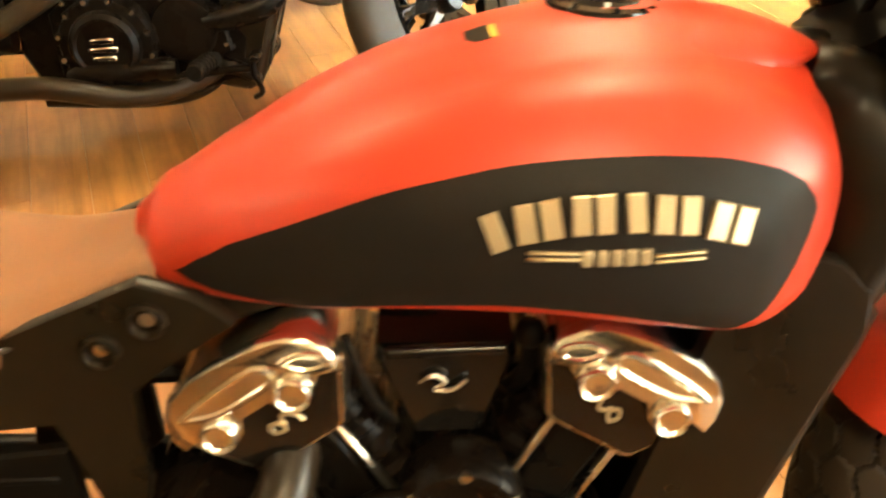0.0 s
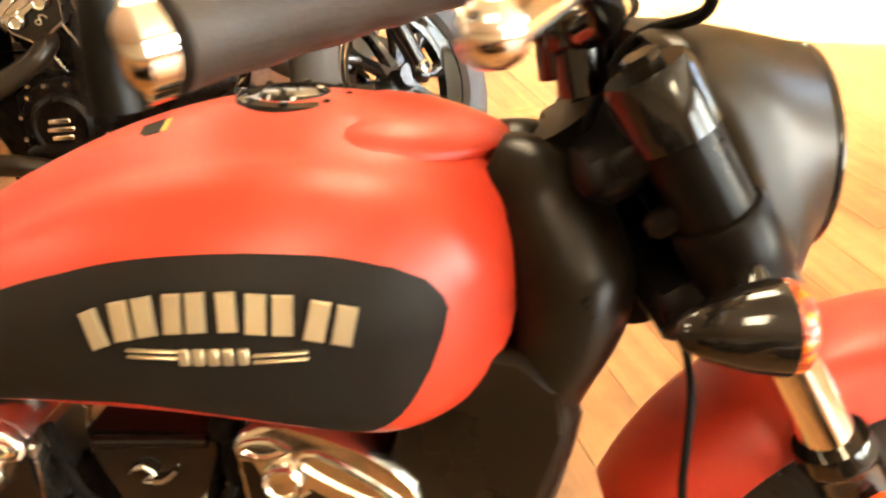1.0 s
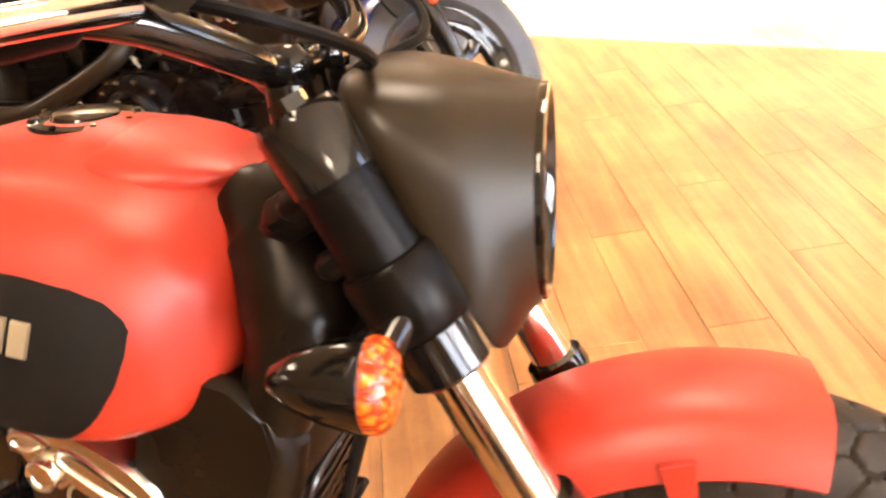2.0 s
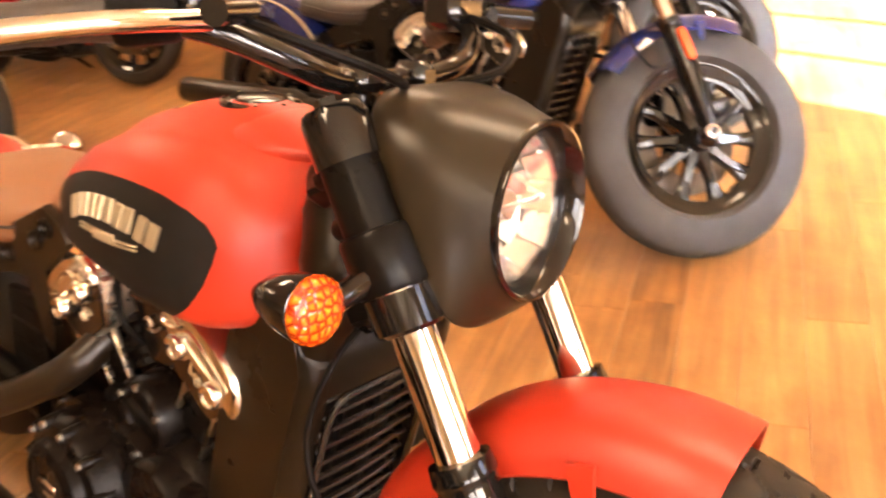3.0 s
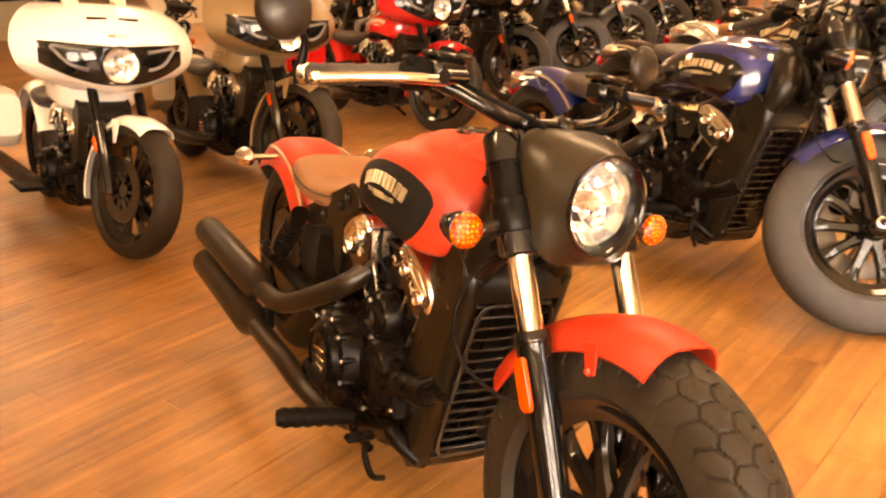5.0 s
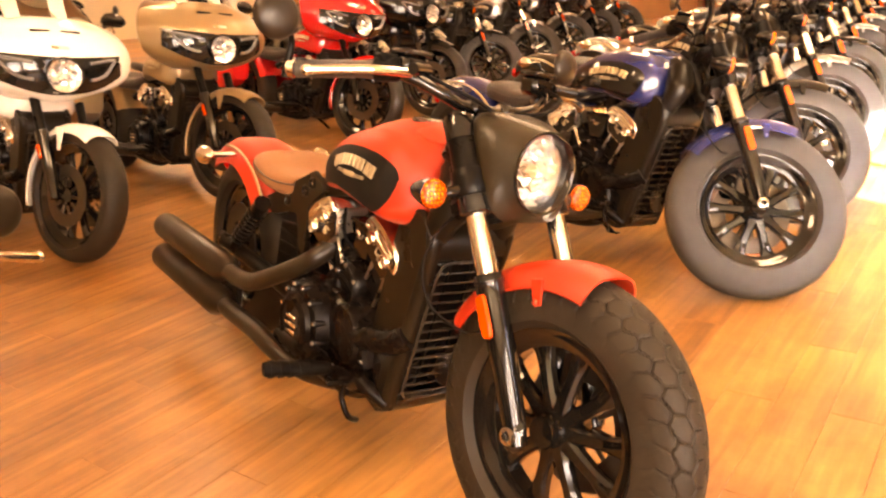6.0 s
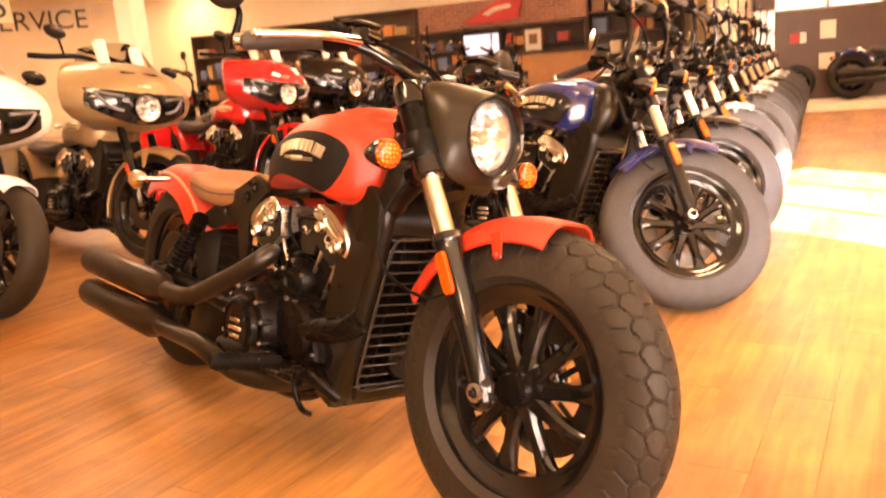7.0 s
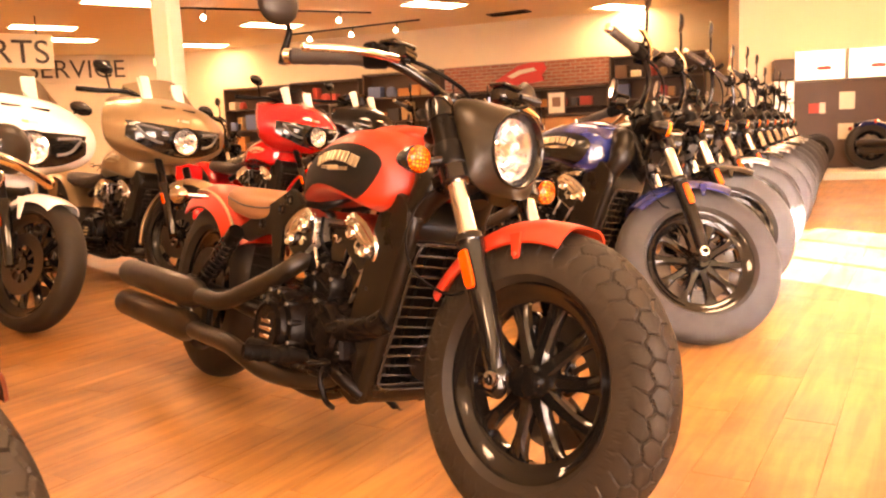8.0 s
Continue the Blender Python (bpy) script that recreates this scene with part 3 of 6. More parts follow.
def handlebar(b, S, kind):
    up = {"low": 0.0, "mid": 0.07, "high": 0.14, "drop": -0.06}[kind]
    gx, gy, gz = 1.048, 0.355, 0.926 + up
    path = [(1.245, -0.02, 0.892), (1.250, -0.08, 0.897), (1.252, -0.13, 0.912 + up * 0.6), (1.215, -0.195, 0.940 + up), (1.160, -0.245, 0.946 + up), (gx, -gy, gz)]
    g = Geo().tube([(x, -y, z) for x, y, z in path[::-1]] + path, 0.0125, 14)
    for sd in (-1, 1):
        g.tube([(1.255, sd * 0.045, 0.85), (1.249, sd * 0.045, 0.887)], [0.020, 0.018], 14)
        g.box((1.247, sd * 0.045, 0.894), (0.042, 0.034, 0.034), 0.008)
    bar = part("handlebar", g.move(S), M["gloss"], b, "gloss black handlebar")
    for sd in (-1, 1):
        def P(x, y, z):
            return (x, sd * abs(y), z)
        d0, d1 = Vector(P(1.160, 0.245, 0.946 + up)), Vector(P(gx, gy, gz))
        g = Geo()
        k = 9
        pts = [d0.lerp(d1, i / k) for i in range(k + 1)]
        rad = [0.0175 + (0.0012 if i % 2 else 0) for i in range(k + 1)]
        rad[0] = 0.021
        g.tube(pts, rad, 18, 3)
        grip = part("grip", g.move(S), M["leather_dark"], bar, "black rubber grip")
        g = Geo()
        e = (d1 - d0).normalized()
        g.tube([d1, d1 + e * 0.006, d1 + e * 0.016, d1 + e * 0.022], [0.012, 0.019, 0.019, 0.012], 18, 2)
        part("bar_end", g.move(S), M["chrome"], bar, "chrome bar end")
        # lever
        a0, a1, a2 = Vector(P(1.230, 0.205, 0.948 + up)), Vector(P(1.205, 0.300, 0.942 + up)), Vector(P(1.155, 0.395, 0.926 + up))
        g = Geo().tube([a0, a1, a2], [0.010, 0.0085, 0.0095], 12, 6)
        g.ball(tuple(a2), 0.0115, 8)
        part("lever", g.move(S), M["chrome"], bar, "polished lever")
        # switch housing and reservoir
        h0 = d0.lerp(d1, -0.16)
        g = Geo().tube([d0.lerp(d1, -0.34), d0.lerp(d1, -0.30), d0.lerp(d1, -0.04), d0], [0.018, 0.025, 0.026, 0.021], 14, 2)
        g.box(tuple(h0 + Vector((-0.006, 0, 0.020))), (0.040, 0.045, 0.022), 0.006)
        part("switch_housing", g.move(S), M["plastic"], bar, "black switch housing")
        q = d0.lerp(d1, -0.55)
        g = Geo().box(tuple(q + Vector((-0.026, 0, 0.004))), (0.052, 0.066, 0.046), 0.010)
        g.box(tuple(q + Vector((-0.026, 0, 0.030))), (0.056, 0.070, 0.012), 0.004)
        g.tube([q + Vector((0.03, 0, 0)), q + Vector((0.05, sd * 0.05, -0.002))], 0.012, 10)
        part("fluid_reservoir", g.move(S), M["gloss"], bar, "black brake fluid reservoir")
        # bar-end mirror
        mp = d1 + e * 0.020
        if kind == "low":
            top = mp + Vector((0.032, sd * 0.050, 0.098))
            g = Geo().tube([mp + Vector((0, 0, -0.018)), mp + Vector((0, 0, 0.01)), mp + Vector((0.006, 0, 0.06)), top + Vector((0, 0, -0.02))], [0.010, 0.009, 0.0065, 0.006], 12)
            cup = top
        elif kind == "drop":
            q = d0.lerp(d1, -0.1)
            top = mp + Vector((0.0, sd * 0.02, 0.06))
            g = Geo().tube([mp + Vector((0.01, -sd * 0.05, -0.04)), mp + Vector((0.005, sd * 0.0, 0.01)), top], [0.009, 0.007, 0.006], 10)
            cup = top
        else:
            q = d0.lerp(d1, -0.2)
            top = q + Vector((-0.02, sd * 0.10, 0.17))
            g = Geo().tube([q, q + Vector((0.01, sd * 0.02, 0.07)), top], [0.007, 0.006, 0.006], 10)
            cup = top
        stalk = part("mirror_stalk", g.move(S), M["satin"], bar)
        face = Matrix.Translation(cup) @ Matrix.Rotation(radians(8 * sd), 4, "Z") @ Matrix.Rotation(radians(84), 4, "Y")
        g = Geo().lathe([(0.0, 0.016), (0.022, 0.0145), (0.038, 0.009), (0.046, 0.0), (0.047, -0.006), (0.044, -0.008)], face, 32)
        cp = part("mirror_cup", g.move(S), M["pipe"], stalk, "round black mirror cup")
        g = Geo().lathe([(0.044, -0.0075), (0.0, -0.0075)], face, 32)
        part("mirror_glass", g.move(S), M["chrome"], stalk, "mirror glass")
        # control cable
        g = Geo().tube([q if kind != "low" else d0.lerp(d1, -0.5), (1.29, sd * 0.17, 0.935 + up * 0.5), (1.325, sd * 0.09, 0.905), (1.29, sd * 0.03, 0.88), (1.25, sd * 0.03, 0.80)], 0.0048, 8)
        part("cable", g.move(S), M["plastic"], bar)


def turn_signal(b, S, sd):
    y = 0.222 if sd > 0 else -0.205
    g = Geo().tube([fork_at(0.482, 0.0, sd * 0.13), fork_at(0.474, -0.012, sd * 0.165), fork_at(0.468, -0.020, sd * 0.195)], [0.014, 0.012, 0.012], 12)
    fwd = Matrix.Translation((1.336, y, 0.729)) @ Matrix.Rotation(radians(90), 4, "Y")
    g.lathe([(0.0, -0.060), (0.009, -0.056), (0.019, -0.040), (0.0262, -0.019), (0.0298, 0.0), (0.0303, 0.005), (0.027, 0.007)], fwd, 32)
    pod = part("turn_signal", g.move(S), M["gloss"], b, "gloss black bullet turn signal")
    prof = [(0.0293, 0.005), (0.0297, 0.010), (0.0280, 0.0150), (0.0235, 0.0190), (0.0160, 0.0215), (0.0, 0.0232)]
    g = Geo().lathe(prof, fwd, 36)
    part("signal_lens", g.move(S), M["amber"], pod, "amber lens moulded in small cells", 60)


def tank_and_seat(b, paint, panel, seat):
    tank = part("fuel_tank", tank_geo(), M[paint], b, "teardrop painted fuel tank", 60)
    for sd in (-1, 1):
        p = part("tank_panel", panel_geo(sd), M[panel], tank, "black painted tank side panel", 60)
        badge(tank, sd)
    g = Geo()
    top = Matrix.Translation((1.033, 0.006, 0.8445)) @ Matrix.Rotation(radians(4), 4, "Y")
    g.lathe([(0.046, -0.010), (0.049, 0.0), (0.048, 0.005), (0.040, 0.007), (0.037, 0.004), (0.030, 0.004), (0.027, 0.009), (0.010, 0.010), (0.0, 0.010)], top, 40)
    for i in range(8):
        a = 2 * math.pi * i / 8
        g.ball((0.043 * math.cos(a), 0.043 * math.sin(a), 0.006), 0.0035, 4, top)
    part("filler_cap", g, M["gloss"], tank, "gloss black filler cap")
    g = Geo()
    rings = []
    for x, w, z0, z1 in ((1.020, 0.070, 0.775, 0.834), (1.060, 0.080, 0.776, 0.846), (1.105, 0.082, 0.778, 0.847), (1.140, 0.074, 0.784, 0.841), (1.168, 0.060, 0.793, 0.832), (1.190, 0.042, 0.803, 0.823), (1.204, 0.024, 0.810, 0.8155)):
        rings.append([(x, p, (z0 + z1) / 2 + q) for p, q in sup(w, (z1 - z0) / 2, 2.1, 32)])
    g.loft(rings, True, True)
    part("tank_lip", g, M[paint], tank, "painted lip over the steering head", 60)
    # yellow and white warning sticker on the spine
    g = Geo().box((0, 0, 0), (0.042, 0.020, 0.0008), 0, Matrix.Translation((0.921, -0.036, 0.8335)) @ Matrix.Rotation(radians(-16), 4, "Y") @ Matrix.Rotation(radians(14), 4, "X"))
    st = part("warning_sticker", g, M["sticker"], tank, "small gold and black sticker")
    g = Geo().box((0.006, 0, 0.0006), (0.020, 0.022, 0.0008), 0, Matrix.Translation((0.921, -0.036, 0.8335)) @ Matrix.Rotation(radians(-16), 4, "Y") @ Matrix.Rotation(radians(14), 4, "X"))
    part("sticker_print", g, M["panel"], st)
    # seat
    g = Geo()
    keys = [  # x, half width, bottom, top, dish
        (0.225, 0.095, 0.600, 0.640, 0.0),
        (0.250, 0.125, 0.585, 0.672, 0.0),
        (0.320, 0.142, 0.572, 0.672, 0.006),
        (0.420, 0.140, 0.562, 0.650, 0.010),
        (0.520, 0.118, 0.566, 0.646, 0.010),
        (0.600, 0.088, 0.590, 0.662, 0.006),
        (0.655, 0.064, 0.618, 0.680, 0.0),
        (0.672, 0.045, 0.636, 0.676, 0.0),
    ]
    rings = []
    for i in range(33):
        x = 0.225 + (0.672 - 0.225) * i / 32
        hw, z0, z1, dish = spline(keys, x)
        rings.append([(x, p, (z0 + z1) / 2 + q - dish * max(0, q / (z1 - z0) * 2) * (1 - (p / hw) ** 2)) for p, q in sup(hw, (z1 - z0) / 2, 3.0, 40)])
    g.loft(rings, True, True)
    st = part("seat", g, M[seat], b, "tan leather solo seat", 60)
    g = Geo()
    for sd in (-1, 1):
        g.tube([(x, sd * (spline(keys, x)[0] + 0.0005), (spline(keys, x)[1] * 0.45 + spline(keys, x)[2] * 0.55)) for x in (0.26, 0.33, 0.42, 0.52, 0.60, 0.65)], 0.003, 6)
    part("seat_piping", g, M["leather_dark"], st, "dark piping")


def badge(tank, sd):
    """Raised plain bars in an arch, over a row of small plain bars between two pairs of thin ones."""
    spots = []
    for x, z, ang, w, n in ((0.9285, 0.7390, -22, 0.0120, 1), (0.957, 0.7470, -11, 0.0300, 2), (0.9925, 0.7515, -3, 0.0275, 2), (1.0205, 0.7520, 0, 0.0122, 1), (1.0475, 0.7490, 6, 0.0300, 2), (1.0855, 0.7400, 17, 0.0310, 2)):
        for k in range(n):
            off = 0.0 if n == 1 else (k - 0.5) * w * 0.56
            spots.append((x + off * math.cos(radians(ang)), z - off * math.sin(radians(ang)), ang, w if n == 1 else w * 0.44))
    for x, z, ang, w in spots:
        g = Geo()
        h = 0.0262
        y = sd * (tank_half(x, z) + 0.001)
        dz = (tank_half(x, z + h / 2) - tank_half(x, z - h / 2)) / h
        dx = (tank_half(x + w / 2, z) - tank_half(x - w / 2, z)) / w
        ux = Vector((1, sd * dx, 0)).normalized()
        uz = Vector((0, sd * dz, 1)).normalized()
        un = ux.cross(uz).normalized()
        if un.y * sd < 0:
            un = -un
        rot = Matrix((ux, uz, un)).transposed().to_4x4()
        mm = Matrix.Translation((x, y, z)) @ rot @ Matrix.Rotation(radians(-ang), 4, "Z")
        s = 0.10 if ang < 0 else -0.10
        g.slab([(-w / 2 * (1 + s), -h / 2), (w / 2 * (1 - s), -h / 2), (w / 2 * (1 + s), h / 2), (-w / 2 * (1 - s), h / 2)], 0.0042, mm, 0.0012)
        part("badge_bar", g, M["brass"], tank, "raised cream metal bar")
    under = [(0.967, 0.7262, 0.036, 0.0024), (0.967, 0.7216, 0.036, 0.0024), (1.052, 0.7226, 0.036, 0.0024), (1.052, 0.7180, 0.036, 0.0024)]
    under += [(0.989 + 0.0098 * k, 0.7222, 0.0074, 0.0118) for k in range(5)]
    for x, z, w, h in under:
        g = Geo()
        y = sd * (tank_half(x, z) + 0.0012)
        dx = (tank_half(x + w / 2, z) - tank_half(x - w / 2, z)) / w
        g.box((0, 0, 0), (w, 0.005, h), 0.001, Matrix.Translation((x, y, z)) @ Matrix.Rotation(math.atan(sd * dx), 4, "Z"))
        part("badge_underline", g, M["brass"], tank)


def engine(b, fine=True):
    crank = Vector((0.875, 0, 0.300))
    # crankcase
    g = Geo()
    side = [(0.60, 0.20), (0.66, 0.155), (0.95, 0.150), (1.08, 0.19), (1.10, 0.28), (1.03, 0.36), (0.98, 0.40), (0.77, 0.40), (0.66, 0.42), (0.58, 0.36), (0.57, 0.27)]
    g.slab(side, 0.24, side_at(0.12), 0.012)
    case = part("crankcase", g, M["cast"], b, "black cast crankcase")
    g = Geo()
    CX, CZ = 0.790, 0.297
    cl = Matrix.Translation((CX, -0.148, CZ)) @ Matrix.Rotation(radians(90), 4, "X")
    g.lathe([(0.108, -0.05), (0.108, 0.030), (0.100, 0.046), (0.080, 0.050), (0.076, 0.064), (0.064, 0.072), (0.058, 0.067), (0.0, 0.067)], cl, 48)
    g.lathe([(0.076, -0.03), (0.076, 0.030), (0.070, 0.040), (0.045, 0.044), (0.0, 0.044)], Matrix.Translation((0.955, -0.118, 0.315)) @ Matrix.Rotation(radians(90), 4, "X"), 40)
    g.lathe([(0.058, -0.03), (0.058, 0.012), (0.052, 0.020), (0.040, 0.018), (0.036, 0.012), (0.0, 0.012)], Matrix.Translation((0.905, -0.112, 0.425)) @ Matrix.Rotation(radians(90), 4, "X"), 36)
    g.slab([(0.66, 0.36), (0.72, 0.41), (0.90, 0.405), (1.04, 0.36), (1.06, 0.26), (0.96, 0.20), (0.76, 0.175), (0.66, 0.22)], 0.034, side_at(-0.112), 0.008)
    cov = part("clutch_cover", g, M["cast"], case, "black cast side cover")
    for i in range(12 if fine else 0):
        a = 2 * math.pi * (i + 0.5) / 12
        at = Vector((CX + 0.100 * math.cos(a), 0, CZ + 0.100 * math.sin(a)))
        part("bolt_boss", Geo().tube([at + Vector((0, -0.170, 0)), at + Vector((0, -0.196, 0)), at + Vector((0, -0.199, 0))], [0.0105, 0.0095, 0.007], 10, 1), M["cast"], cov)
    g = Geo()
    for z, w in ((0.022, 0.052), (0.002, 0.066), (-0.018, 0.052)):
        g.box((CX - 0.002, -0.217, CZ - 0.006 + z), (w, 0.006, 0.012), 0.002)
    part("cover_emblem", g, M["chrome"], cov, "plain chrome bars on the cover")
    spots = [(CX + 0.100 * math.cos(2 * math.pi * (i + 0.5) / 12), -0.198, CZ + 0.100 * math.sin(2 * math.pi * (i + 0.5) / 12)) for i in range(12)]
    spots += [(x, -0.146, z) for x, z in ((0.915, 0.385), (0.975, 0.380), (1.030, 0.345), (1.045, 0.275), (0.985, 0.225), (0.905, 0.212), (0.70, 0.385))]
    spots += [(0.905 + 0.050 * math.cos(a), -0.128, 0.425 + 0.050 * math.sin(a)) for a in (0.4, 1.5, 2.6)]
    for x, y, z in spots if fine else ():
        part("cover_bolt", Geo().tube([(x, y + 0.006, z), (x, y - 0.006, z)], 0.0055, 6, 1), M["steel"], cov, "bright bolt head")
    # starter, pump and hoses in front
    g = Geo().tube([(1.00, -0.135, 0.325), (1.12, -0.120, 0.345), (1.17, -0.10, 0.375)], 0.030, 20)
    g.tube([(0.70, -0.205, 0.236), (0.715, -0.205, 0.236), (0.92, -0.195, 0.238), (0.935, -0.195, 0.238)], [0.022, 0.027, 0.027, 0.022], 20, 1)
    g.tube([(1.00, 0.05, 0.26), (1.14, 0.05, 0.27)], 0.05, 20)
    g.tube([(0.98, -0.12, 0.23), (1.05, -0.14, 0.22), (1.10, -0.10, 0.18)], 0.018, 12)
    part("starter", g, M["cast"], case)
    # cylinders and heads; the front one mirrors the rear one about x = 0.893
    for k, lean in enumerate((-30, 30)):
        fx = (lambda x: x) if k == 0 else (lambda x: 1.786 - x)
        L = Matrix.Translation((fx(0.737), 0, 0.548)) @ Matrix.Rotation(radians(lean), 4, "Y")
        g = Geo()
        rings = []
        for i in range(13):
            zz = -0.235 + 0.016 * i
            k2 = 1.0 if i % 2 else 0.93
            rings.append([(p * k2, 0.01 + q * k2, zz) for p, q in sup(0.060, 0.10, 6, 24)])
            rings.append([(p * k2, 0.01 + q * k2, zz + 0.010) for p, q in sup(0.060, 0.10, 6, 24)])
        g.loft(rings, True, True, L)
        cyl = part("cylinder", g, M["cast"], case, "black ribbed cylinder")
        for u in (-0.034, 0.034):
            g = Geo().box((u, -0.098, -0.105), (0.007, 0.010, 0.125), 0.002, L)
            part("cylinder_strip", g, M["steel"], cyl, "bright machined strip")
        g = Geo().box((0, -0.092, -0.095), (0.052, 0.012, 0.105), 0.005, L)
        part("cylinder_cover", g, M["satin"], cyl, "black flat cylinder cover")
        face = side_at(-0.112)
        # lower cover: a dark plate in a bright outline
        pent = [(0.668, 0.513), (0.677, 0.502), (0.728, 0.474), (0.736, 0.475), (0.803, 0.520), (0.807, 0.527), (0.809, 0.592), (0.780, 0.612), (0.700, 0.585)]
        cx, cz = 0.745, 0.545
        pent = [(fx(x), z) for x, z in pent]
        g = Geo().slab(pent, 0.19, face @ Matrix.Translation((0, 0, -0.19)), 0.002)
        hd = part("cylinder_head", g, M["steel"], case, "machined head with a bright edge")
        inner = [(fx(cx) + (x - fx(cx)) * 0.925, cz + (z - cz) * 0.915) for x, z in pent]
        g = Geo().slab(inner, 0.003, face @ Matrix.Translation((0, 0, 0.0004)), 0.0008)
        part("head_plate", g, M["gloss"], hd, "black head plate")
        g = Geo()
        ex, ez = fx(0.753), 0.531
        turn_ = radians(-38 if k == 0 else 38)
        loops = [(0.016, 0.020), (0.006, 0.021), (-0.006, 0.013), (0.000, 0.004), (0.008, -0.002), (0.002, -0.011), (-0.007, -0.008), (-0.004, 0.000), (0.004, 0.006)]
        pts = []
        for p, q in loops:
            p, q = p * 0.85, q * 0.85 - 0.003
            pts.append((ex + p * math.cos(turn_) - q * math.sin(turn_), -0.1165, ez + p * math.sin(turn_) + q * math.cos(turn_)))
        g.tube(pts, 0.0019, 6, 4)
        part("head_emblem", g, M["brass"], hd, "small scroll emblem")
        # polished rocker cover with a lobe round each bolt
        dome = [(0.667, 0.507), (0.659, 0.520), (0.656, 0.540), (0.662, 0.562), (0.680, 0.581), (0.705, 0.598), (0.735, 0.613), (0.762, 0.622), (0.783, 0.621), (0.799, 0.612), (0.807, 0.599), (0.806, 0.590), (0.794, 0.588), (0.788, 0.574), (0.784, 0.560), (0.772, 0.552), (0.758, 0.553), (0.748, 0.560), (0.738, 0.553), (0.722, 0.543), (0.720, 0.526), (0.714, 0.514), (0.701, 0.510), (0.688, 0.513), (0.680, 0.519)]
        dome = [(fx(x), z) for x, z in dome]
        g = Geo().slab(dome, 0.013, face, 0.005)
        crest = [(fx(x), z) for x, z in [(0.666, 0.512), (0.659, 0.522), (0.657, 0.540), (0.663, 0.561), (0.681, 0.580), (0.706, 0.597), (0.736, 0.612), (0.763, 0.620), (0.783, 0.619), (0.797, 0.611), (0.804, 0.598)]]
        g.slab(crest, 0.18, face @ Matrix.Translation((0, 0, -0.181)), 0.004)
        rc = part("rocker_cover", g, M["rocker"], case, "polished alloy rocker cover", 50)
        for x, z in ((0.702, 0.529), (0.768, 0.570)):
            g = Geo().lathe([(0.0165, -0.006), (0.0165, 0.008), (0.0145, 0.0105), (0.0125, 0.0095), (0.0110, 0.0075), (0.0, 0.0070)], face @ Matrix.Translation((fx(x), z, 0.012)), 28)
            part("rocker_bolt", g, M["rocker"], rc, "large polished bolt", 40)
        # raised ribs that frame hollow facets
        for rib in ([(0.672, 0.543), (0.692, 0.562), (0.738, 0.594), (0.752, 0.582), (0.716, 0.556), (0.694, 0.546)], [(0.760, 0.597), (0.775, 0.606), (0.794, 0.604), (0.797, 0.595), (0.780, 0.590)]):
            pts = [(fx(x), -0.112 - 0.0125, z) for x, z in rib]
            part("rocker_rib", Geo().tube(pts + pts[:1], 0.0036, 8, 3, False), M["rocker"], rc)
    # cover between the cylinders
    g = Geo().slab([(-0.060, 0.045), (0.060, 0.045), (0.062, 0.030), (0.030, -0.055), (-0.030, -0.055), (-0.062, 0.030)], 0.10, Matrix.Translation((0.895, -0.035, 0.538)) @ SIDE @ Matrix.Translation((0, 0, -0.05)), 0.008)
    g.tube([(0.845, -0.088, 0.580), (0.945, -0.088, 0.580)], 0.006, 10)
    tc = part("throttle_cover", g, M["gloss"], case, "gloss black cover between the cylinders")
    g = Geo().tube([(0.872, -0.090, 0.548), (0.884, -0.091, 0.556), (0.894, -0.091, 0.548), (0.884, -0.091, 0.541), (0.900, -0.091, 0.540), (0.912, -0.090, 0.549)], 0.0022, 6, 3)
    part("cover_scroll", g, M["steel"], tc, "small dull scroll emblem")
    g = Geo().tube([(0.81, -0.09, 0.60), (0.83, -0.10, 0.54), (0.845, -0.08, 0.50)], 0.005, 8)
    g.tube([(0.97, -0.085, 0.60), (0.965, -0.09, 0.56), (0.955, -0.06, 0.52)], 0.009, 8)
    g.ball((0.966, -0.095, 0.60), 0.014, 8)
    g.tube([(0.80, -0.115, 0.42), (0.84, -0.12, 0.44), (0.90, -0.12, 0.43), (0.95, -0.11, 0.40)], 0.011, 10)
    part("hose", g, M["plastic"], case, "black rubber hoses")


